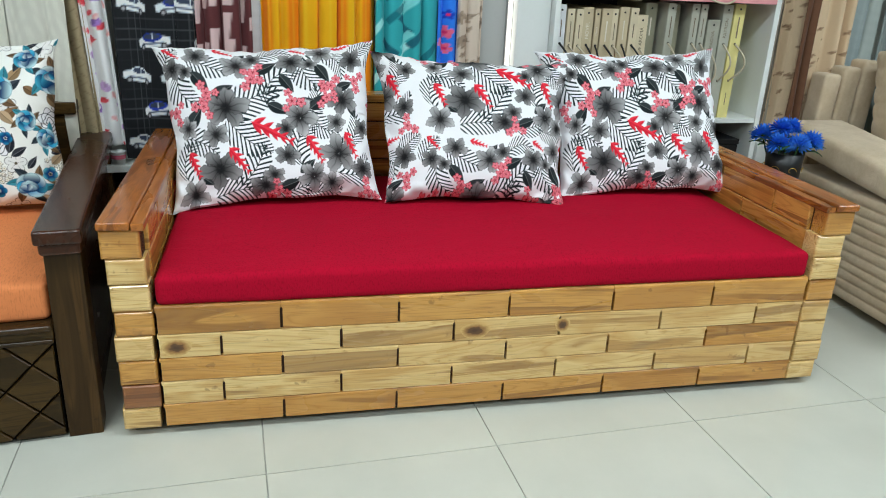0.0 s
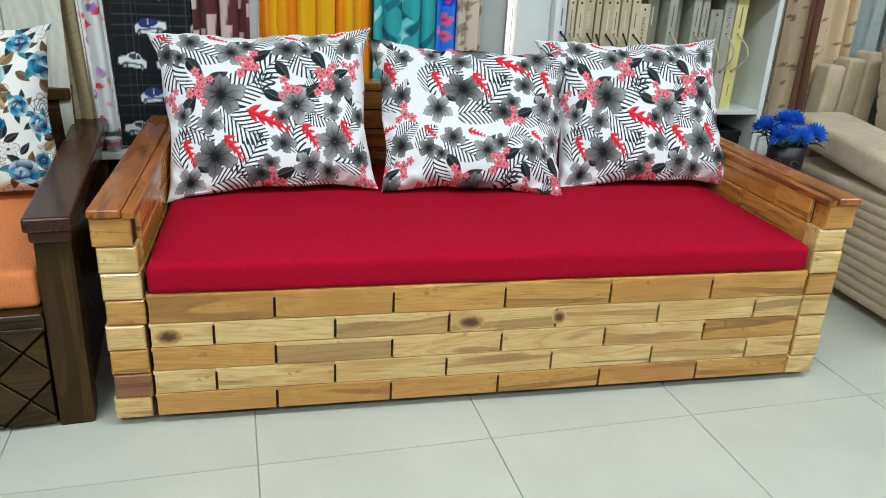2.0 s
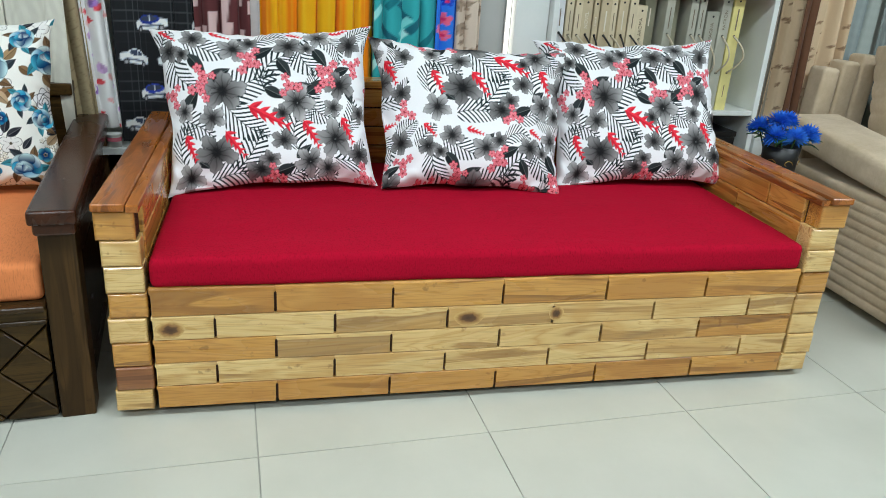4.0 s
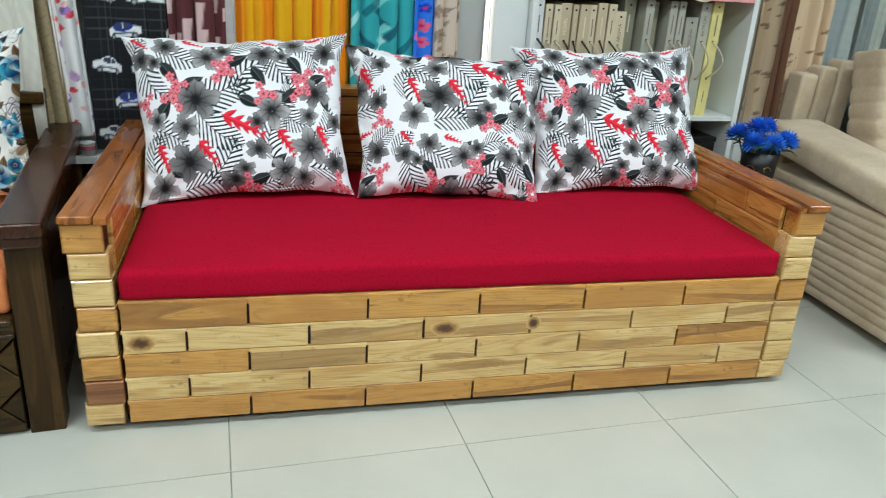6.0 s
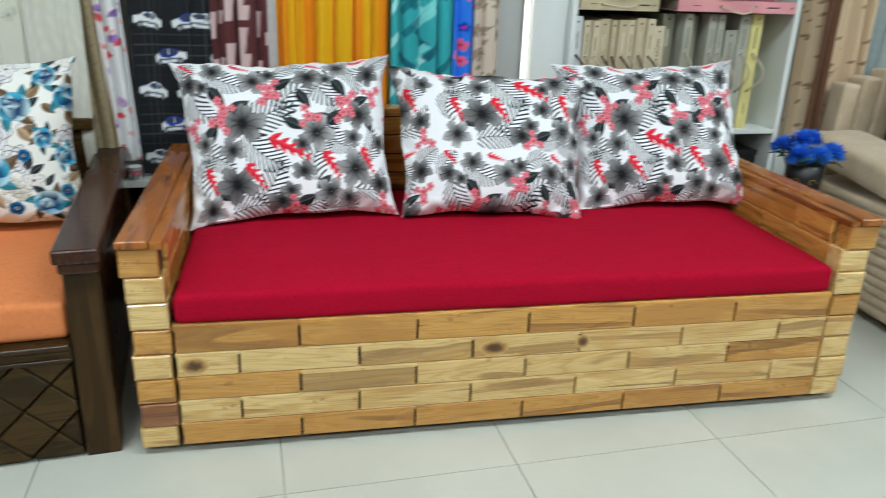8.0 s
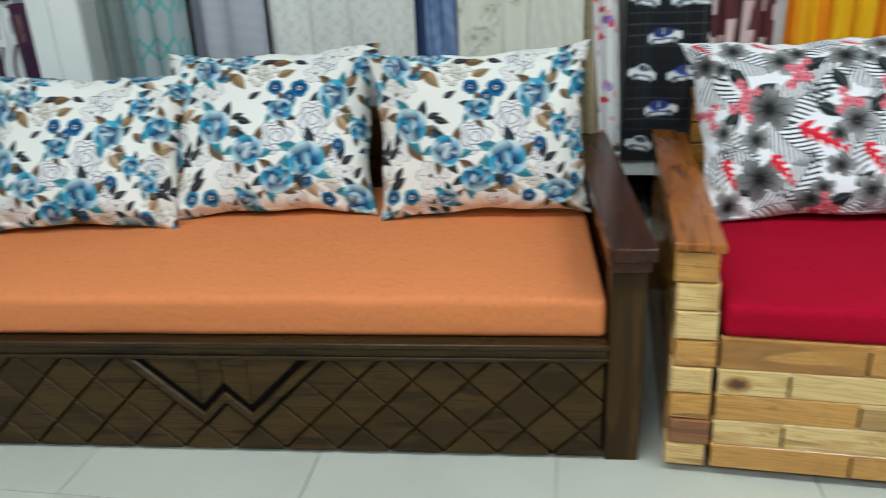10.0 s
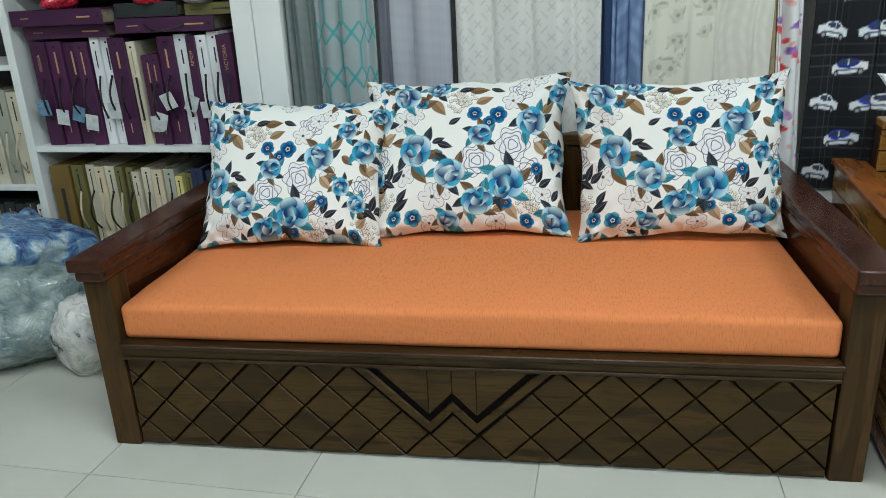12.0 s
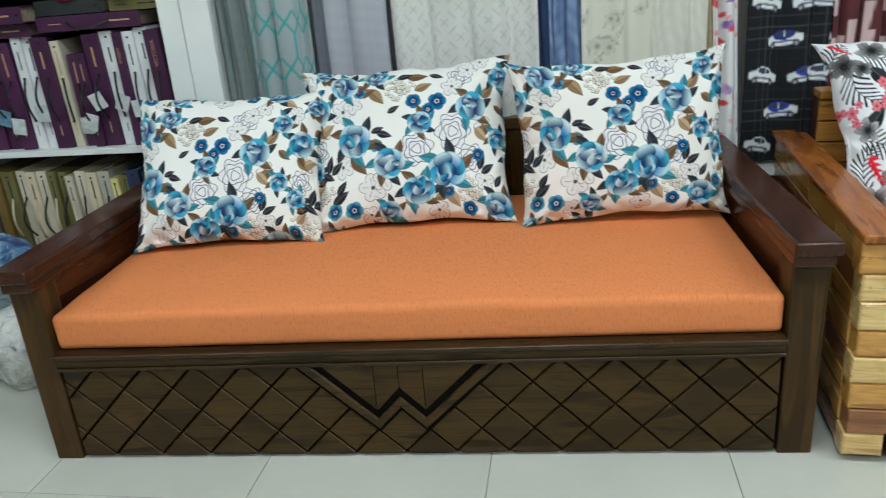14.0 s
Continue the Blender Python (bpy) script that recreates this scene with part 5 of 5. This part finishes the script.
for i, (w, h, board, cord, tag, text) in enumerate(LEFT):
    names = "purple fabric sample book with a cord handle" if board in (PURPLE, PURPLE2) else "white fabric sample book with a black cord handle"
    sample_book(w, h, 0.28, board, pose(x, LY + 0.03 + 0.012 * (i % 3), 0.69, 0, -0.6 - (i % 4) * 0.4, 0), names, G2, cord, INK_GOLD if board is not WHITE_BOARD else INK_DARK, text, tag, 60 + i, 0.45)
    x += w + 0.0022
lying_book(-2.78, -2.40, LY + 0.02, 1.095, 0.05, PURPLE, "purple sample book lying across upright books", G2, CORD_BLACK, INK_GOLD, 80, 2)
lying_book(-3.17, -2.82, LY + 0.03, 1.085, 0.045, PURPLE2, "plum sample book lying across upright books", G2, None, INK_GOLD, 81)
lying_book(-3.19, -2.80, LY + 0.0, 1.132, 0.055, PURPLE, "purple sample book on the top of a pile", G2, None, INK_GOLD, 82, -2)
lying_book(-2.80, -2.55, LY + 0.06, 1.147, 0.05, BLACK_BOARD, "charcoal sample book lying on the pile", G2, None, INK_DARK, 83)
lying_book(-2.52, -2.34, LY + 0.06, 1.147, 0.04, MOSS, "moss-green sample book lying on the pile", G2, None, INK_DARK, 84)


def crumpled(name, label, category, at, size, material, seed, freq=9.0, amp=0.12, sub=4):
    """A soft bag with dents, folds and a flat base."""
    bm = bmesh.new()
    bmesh.ops.create_icosphere(bm, subdivisions=sub, radius=1.0)
    off = Vector((seed * 3.1, seed * 1.7, seed))
    for v in bm.verts:
        n = v.co.copy()
        k = noise.noise(n * 1.3 + off) * 0.25 + noise.turbulence(n * freq * 0.35 + off, 3, True) * amp - abs(noise.noise(n * 3.2 + off)) * amp * 1.3
        v.co = n * (1 + k)
        v.co = Vector((v.co.x * size[0], v.co.y * size[1], max(0.0, (v.co.z + 0.8) / 1.8) * size[2]))
    th = thing(name, label, category, at)
    part("skin", bm, material, th, smooth=True)
    if name == "plastic_bag":
        rng = random.Random(seed)
        for k in range(5):
            a = rng.uniform(0, 6.28)
            lobe = bmesh.new()
            bmesh.ops.create_icosphere(lobe, subdivisions=3, radius=1.0)
            for v in lobe.verts:
                n = v.co.copy()
                v.co = n * (1 + 0.25 * noise.noise(n * 2.3 + off + Vector((k, 0, 0))))
                v.co = Vector((v.co.x * size[0] * 0.34, v.co.y * size[1] * 0.2, v.co.z * size[2] * 0.2))
            part("fold", lobe, material, th, "bulging fold of the bag", pose(size[0] * 0.55 * math.cos(a), size[1] * 0.55 * math.sin(a), size[2] * rng.uniform(0.5, 0.8), rng.uniform(-30, 30), rng.uniform(-40, 40), math.degrees(a)), smooth=True)
    return th


def film_material(name, tint, rough=0.18):
    m = Mat(name, rough, 0, 0.3)
    v = m.coords((1, 1, 1))
    n = m.noise(v, 9.0, 5, 0.6, 0.8)
    m.color(m.ramp(n, tint))
    fold = m.math("ABSOLUTE", m.math("SUBTRACT", m.noise(v, 11.0, 3, 0.5, 1.6), 0.5))
    fine = m.math("ABSOLUTE", m.math("SUBTRACT", m.noise(v, 34.0, 2, 0.5, 1.2), 0.5))
    m.bump(m.math("ADD", m.math("MULTIPLY", fold, 2.0), m.math("MULTIPLY", fine, 0.5)), 0.8, 0.02)
    return m.m


packet_red = film_material("red_foil", [(0.35, srgb(170, 20, 40)), (0.6, srgb(226, 60, 84)), (0.75, srgb(235, 200, 205))])
crumpled("packet", "red plastic packet lying on top of the books", "packet", pose(-2.66, LY + 0.08, 1.192, 0, 0, 20), (0.06, 0.05, 0.06), packet_red, 3, sub=3)
crumpled("packet", "clear crumpled plastic packet lying on the books", "packet", pose(-2.46, LY + 0.06, 1.187), (0.06, 0.05, 0.05), film_material("clear_film", [(0.4, srgb(150, 150, 146)), (0.65, srgb(214, 216, 214))]), 4, sub=3)
crumpled("packet", "red plastic packet lying on the pile of books", "packet", pose(-3.02, LY + 0.06, 1.187, 0, 0, 50), (0.07, 0.05, 0.05), packet_red, 5, sub=3)
big = thing("box_file", "tall gold box file standing beside cream books", "box file", pose(-3.18, LY + 0.02, 0.25))
part("body", box(0, 0.085, 0, 0.3, 0, 0.36, 0.003), GOLD_BOARD, big)
gold_marks = bmesh.new()
box(0.035, 0.05, -0.0012, 0.0005, 0.12, 0.27, bm=gold_marks)
part("lettering", gold_marks, INK_DARK, big)
x = -3.085
LOW = [(0.05, 0.36, MOSS), (0.036, 0.36, CREAM_BOARD), (0.04, 0.355, BEIGE_BOARD), (0.04, 0.355, CREAM_BOARD), (0.034, 0.355, MOSS), (0.03, 0.35, MOSS), (0.03, 0.335, CREAM_BOARD), (0.04, 0.35, CREAM_BOARD), (0.046, 0.345, BEIGE_BOARD), (0.044, 0.345, SILVER), (0.03, 0.32, YELLOW_BOARD), (0.03, 0.33, MOSS), (0.05, 0.35, NAVY_BOARD), (0.05, 0.34, NAVY_BOARD), (0.05, 0.33, CREAM_BOARD)]
for i, (w, h, board) in enumerate(LOW):
    sample_book(w, h, 0.28, board, pose(x, LY + 0.03 + 0.01 * (i % 2), 0.25, 0, -1.0 + 0.4 * (i % 3), 0), "cream and olive sample book on the lower shelf", G2, CORD_BLACK if i % 2 else CORD_PALE, INK_DARK, "", None, 100 + i, 0.5)
    x += w + 0.005
x = -3.245
for i, (w, h, board) in enumerate([(0.05, 0.36, CREAM_BOARD), (0.055, 0.37, GREY_BOARD), (0.06, 0.35, CREAM_BOARD), (0.06, 0.36, GREY_BOARD), (0.06, 0.36, CREAM_BOARD), (0.06, 0.35, GREY_BOARD)]):
    x -= w + 0.006
    sample_book(w, h, 0.28, board, pose(x, LY + 0.02, 0.535), "pale grey sample book with a cord handle", G2, CORD_PALE, INK_DARK, "", None, 130 + i, 0.35)
x = -3.245
for i in range(9):
    w = 0.026 if i == 0 else 0.045
    x -= w + 0.005
    sample_book(w, 0.225 + 0.008 * (i % 2), 0.28, WHITE_BOARD if i == 0 else BLACK_BOARD, pose(x, LY + 0.02, 0.225), "charcoal sample book with a cord handle" if i else "thin white sample book with a black cord", G2, CORD_BLACK if i == 0 else CORD_PALE, INK_GOLD, "", None, 150 + i, 0.45)

# ---- plastic bags on the floor ----
bag_tint = [(0.30, srgb(74, 92, 100)), (0.45, srgb(112, 130, 132)), (0.58, srgb(140, 154, 150)), (0.74, srgb(178, 190, 184))]
blue_tint = [(0.35, srgb(40, 70, 120)), (0.5, srgb(100, 140, 180)), (0.62, srgb(176, 196, 200)), (0.75, srgb(220, 226, 220))]
crumpled("plastic_bag", "large clear plastic bag stuffed with grey cloth", "plastic bag", pose(-3.12, 0.68, 0), (0.30, 0.24, 0.34), film_material("bag_grey", bag_tint), 7, sub=5)
crumpled("plastic_bag", "clear plastic bag of blue cloth resting on another bag", "plastic bag", pose(-3.2, 0.74, 0.24, 0, 0, 30), (0.28, 0.18, 0.24), film_material("bag_blue", blue_tint), 8, sub=5)
crumpled("plastic_bag", "small white plastic bag with dark print", "plastic bag", pose(-2.78, 0.56, 0), (0.115, 0.11, 0.27), film_material("bag_white", [(0.36, srgb(60, 60, 66)), (0.43, srgb(186, 188, 186)), (0.6, srgb(222, 222, 216)), (0.72, srgb(188, 176, 146))]), 9, sub=5)

# ---- beige recliner ----
suede = Mat("beige_suede", 0.85, spec=0.2)
sv = suede.coords((1, 1, 1), 5.0)
suede.b.inputs["Sheen Weight"].default_value = 0.25
suede.color(suede.mix(suede.math("MULTIPLY", suede.noise(sv, 60, 3), 0.5), suede.ramp(suede.noise(sv, 7.0, 4), [(0.3, srgb(190, 170, 142)), (0.7, srgb(222, 204, 178))]), srgb(172, 150, 122)))
suede.bump(suede.math("ADD", suede.noise(sv, 220, 3), suede.math("MULTIPLY", suede.noise(sv, 16.0, 5, 0.6, 1.2), 6.0)), 0.3, 0.002)
REC = pose(2.205, 0.155, 0, 0, 0, -3.3)
rec = thing("recliner", "beige suede recliner with quilted channels and a wooden cup tray", "recliner", REC)


def quilted(w, d, z0, z1, channels, bulge=0.011, round_=0.03, crown=0.0):
    """A padded block with level stitched channels all round."""
    bm = bmesh.new()
    n, per = channels * 8, []
    for k in range(n + 1):
        f = k / n
        b = bulge * (math.sin(math.pi * ((f * channels) % 1.0)) ** 0.55) if k < n else 0.0
        ring = []
        for cx, cy, a0 in ((w - round_, round_, -90), (w - round_, d - round_, 0), (round_, d - round_, 90), (round_, round_, 180)):
            for s in range(5):
                a = radians(a0 + 90 * s / 4)
                px, py = cx + (round_ + b) * math.cos(a), cy + (round_ + b) * math.sin(a)
                sag = 0.007 * math.sin(9 * px + 5 * py + 14 * f) * math.sin(math.pi * f)
                ring.append(bm.verts.new((px, py, z0 + (z1 - z0) * f + sag)))
        per.append(ring)
    for a, c in zip(per, per[1:]):
        for i in range(len(a)):
            j = (i + 1) % len(a)
            bm.faces.new((a[i], a[j], c[j], c[i]))
    bm.faces.new(per[0][::-1])
    bm.faces.new(per[-1])
    return bm


def cushion(x0, x1, y0, y1, z0, z1, r=0.05, puff=0.015):
    bm = box(x0, x1, y0, y1, z0, z1, r, 5)
    bmesh.ops.subdivide_edges(bm, edges=[e for e in bm.edges if e.calc_length() > 0.12], cuts=6, use_grid_fill=True)
    for v in bm.verts:
        k = noise.noise(v.co * 7.0)
        u, t, s = (v.co.x - x0) / (x1 - x0), (v.co.y - y0) / (y1 - y0), (v.co.z - z0) / (z1 - z0)
        v.co.z += puff * math.sin(math.pi * min(max(u, 0), 1)) * math.sin(math.pi * min(max(t, 0), 1)) * (s > 0.5) + 0.004 * k
        v.co.x += 0.003 * k
    return bm


part("arm_side", quilted(0.25, 0.93, 0.035, 0.45, 11, 0.008), suede.m, rec, "arm side stitched in level channels", smooth=True)
pad = cushion(-0.018, 0.25, 0.2, 0.97, 0.446, 0.562, 0.04, 0.01)
for v in pad.verts:
    v.co.z += 0.078 * (v.co.y - 0.2) / 0.75
part("arm_pad", pad, suede.m, rec, "thick padded armrest", smooth=True)
part("cup_tray", box(0.0, 0.25, -0.01, 0.24, 0.446, 0.468, 0.004), varied("pine_tray", srgb(206, 150, 84), 0.4, 0.15, 12.0), rec, "wooden cup tray")
part("cup_ring", lathe([(0.03, 0.0), (0.052, 0.0), (0.056, 0.006), (0.05, 0.009), (0.044, 0.004), (0.04, -0.002), (0.0, -0.002), (0.03, 0.0)], 32), BLACK, rec, "black cup holder", pose(0.125, 0.11, 0.468), smooth=True)
part("seat", cushion(0.26, 0.92, -0.02, 0.62, 0.1, 0.44, 0.06, 0.03), suede.m, rec, smooth=True)
rest = quilted(0.62, 0.2, 0.0, 0.56, 8, 0.006, 0.04)
part("backrest", rest, suede.m, rec, "backrest stitched in level channels", pose(0.30, 0.62, 0.42, -12), smooth=True)
part("far_arm", quilted(0.25, 0.93, 0.035, 0.5, 9), suede.m, rec, "", pose(0.93, 0, 0), smooth=True)
for fx, fy in ((0.04, 0.04), (1.13, 0.04), (0.04, 0.88), (1.13, 0.88)):
    part("foot", box(fx - 0.02, fx + 0.02, fy - 0.02, fy + 0.02, 0, 0.036), BLACK, rec)
for k in range(3):
    roll = thing("bolster", "beige suede bolster standing behind the recliner", "bolster", REC @ pose(0.17 + 0.09 * k, 1.06, 0.0, 0, 2), "bolsters behind the recliner")
    part("cover", cushion(-0.042, 0.042, -0.05, 0.05, 0.0, 0.82 + 0.03 * k, 0.018, 0.008), suede.m, roll, smooth=True)

# ---- vase with blue flowers ----
vase = thing("flower_vase", "tall black vase with gold scrolls holding blue flowers", "vase", pose(1.96, 0.76, 0))
part("body", lathe([(0, 0), (0.05, 0), (0.055, 0.02), (0.058, 0.3), (0.064, 0.53), (0.068, 0.59), (0.062, 0.59), (0.056, 0.54), (0.0, 0.52)], 36), BLACK, vase, "glossy black vase body", smooth=True)
for k in range(14):
    a0, zc = 2 * math.pi * k / 7, 0.46 + 0.07 * (k // 7)
    pts = []
    for s in range(16):
        q = s / 15 * 4.2
        r = 0.018 * (1 - s / 20)
        a = a0 + r * math.cos(q) / 0.06
        rad = 0.058 + 0.008 * (zc - 0.3) / 0.2 + 0.0035
        pts.append((rad * math.cos(a), rad * math.sin(a), zc + r * math.sin(q)))
    part("scroll", tube(pts, 0.0012, 5), GOLD, vase, "gold scroll")
petal_blue = varied("blue_petal", srgb(50, 128, 244), 0.6, 0.25, 30.0)
leaf_green = varied("leaf_green", srgb(50, 92, 48), 0.5, 0.3, 30.0)
HEADS = [(-0.068, -0.04, 0.625), (0.0, -0.06, 0.622), (0.068, -0.04, 0.63), (-0.03, 0.01, 0.672), (0.04, 0.05, 0.665), (-0.075, 0.05, 0.64)]
for k, (hx, hy, hz) in enumerate(HEADS):
    bm = bmesh.new()
    rng = random.Random(k)
    for i in range(120):
        f = (i + 0.5) / 120
        phi, th_ = i * 2.39996, math.acos(1 - 1.35 * f)
        d = Vector((math.sin(th_) * math.cos(phi), math.sin(th_) * math.sin(phi), math.cos(th_)))
        side = d.cross(Vector((0.3, 0.2, 1))).normalized() * 0.0055
        ln = rng.uniform(0.042, 0.055)
        lift = Vector((0, 0, 0.008 * f))
        b0, m0, t0 = d * 0.008, d * ln * 0.65 + lift, d * ln + lift * 0.2
        quad = [bm.verts.new(b0 - side * 0.4), bm.verts.new(b0 + side * 0.4), bm.verts.new(m0 + side), bm.verts.new(t0), bm.verts.new(m0 - side)]
        bm.faces.new(quad)
    part("flower_head", bm, petal_blue, vase, "blue many-petalled artificial flower", pose(hx, hy, hz, rng.uniform(-25, 25) + hy * 300, rng.uniform(-20, 20) + hx * 250, 0))
    part("stem", tube([(hx * 0.2, hy * 0.2, 0.5), (hx * 0.7, hy * 0.7, (0.5 + hz) / 2), (hx, hy, hz)], 0.003, 6), leaf_green, vase)
for k in range(16):
    rng = random.Random(50 + k)
    a, zc = rng.uniform(0, 6.28), rng.uniform(0.585, 0.62)
    bm = bmesh.new()
    ln, wd = rng.uniform(0.06, 0.09), rng.uniform(0.018, 0.026)
    rows = []
    for s in range(6):
        f = s / 5
        w = wd * math.sin(math.pi * min(1, f * 0.95 + 0.05)) + 0.001
        rows.append([bm.verts.new((ln * f, -w, 0.02 * math.sin(2.5 * f) + 0.003)), bm.verts.new((ln * f, 0, 0.02 * math.sin(2.5 * f))), bm.verts.new((ln * f, w, 0.02 * math.sin(2.5 * f) + 0.003))])
    for r0, r1 in zip(rows, rows[1:]):
        for j in range(2):
            bm.faces.new((r0[j], r0[j + 1], r1[j + 1], r1[j]))
    part("leaf", bm, leaf_green, vase, "green leaf", pose(0.05 * math.cos(a), 0.05 * math.sin(a), zc, 0, rng.uniform(-25, 15), math.degrees(a)), smooth=True)

# ---- floor tiles ----
tile_mat = Mat("vitrified_tile", 0.16, 0, 0.0, 0.5)
tv = tile_mat.coords((1, 1, 1), 11.0)
info = tile_mat.node("ShaderNodeObjectInfo")
cloud = tile_mat.noise(tv, 3.0, 5)
speck = tile_mat.noise(tv, 160.0, 2)
tc = tile_mat.ramp(cloud, [(0.3, srgb(184, 185, 174)), (0.7, srgb(194, 195, 184))])
tc = tile_mat.mix(tile_mat.math("MULTIPLY", tile_mat.ramp(speck, [(0.55, (0, 0, 0)), (0.8, (1, 1, 1))]), 0.12), tc, srgb(178, 178, 166))
tile_mat.color(tile_mat.mix(tile_mat.math("MULTIPLY", info.outputs["Random"], 0.12), tc, srgb(188, 188, 176)))
tile_mat.rough(tile_mat.math("ADD", tile_mat.math("MULTIPLY", cloud, 0.1), 0.13))
TILE = 0.6
mesh = brick_mesh(TILE - 0.0026, TILE - 0.0026, 0.006, tile_mat.m, 0.0012)
for i in range(-7, 7):
    for j in range(-7, 3):
        link_mesh("tile", mesh, tile_mat.m, FLOOR, "", pose((i + 0.5) * TILE, (j + 0.5) * TILE, 0.0, -90))
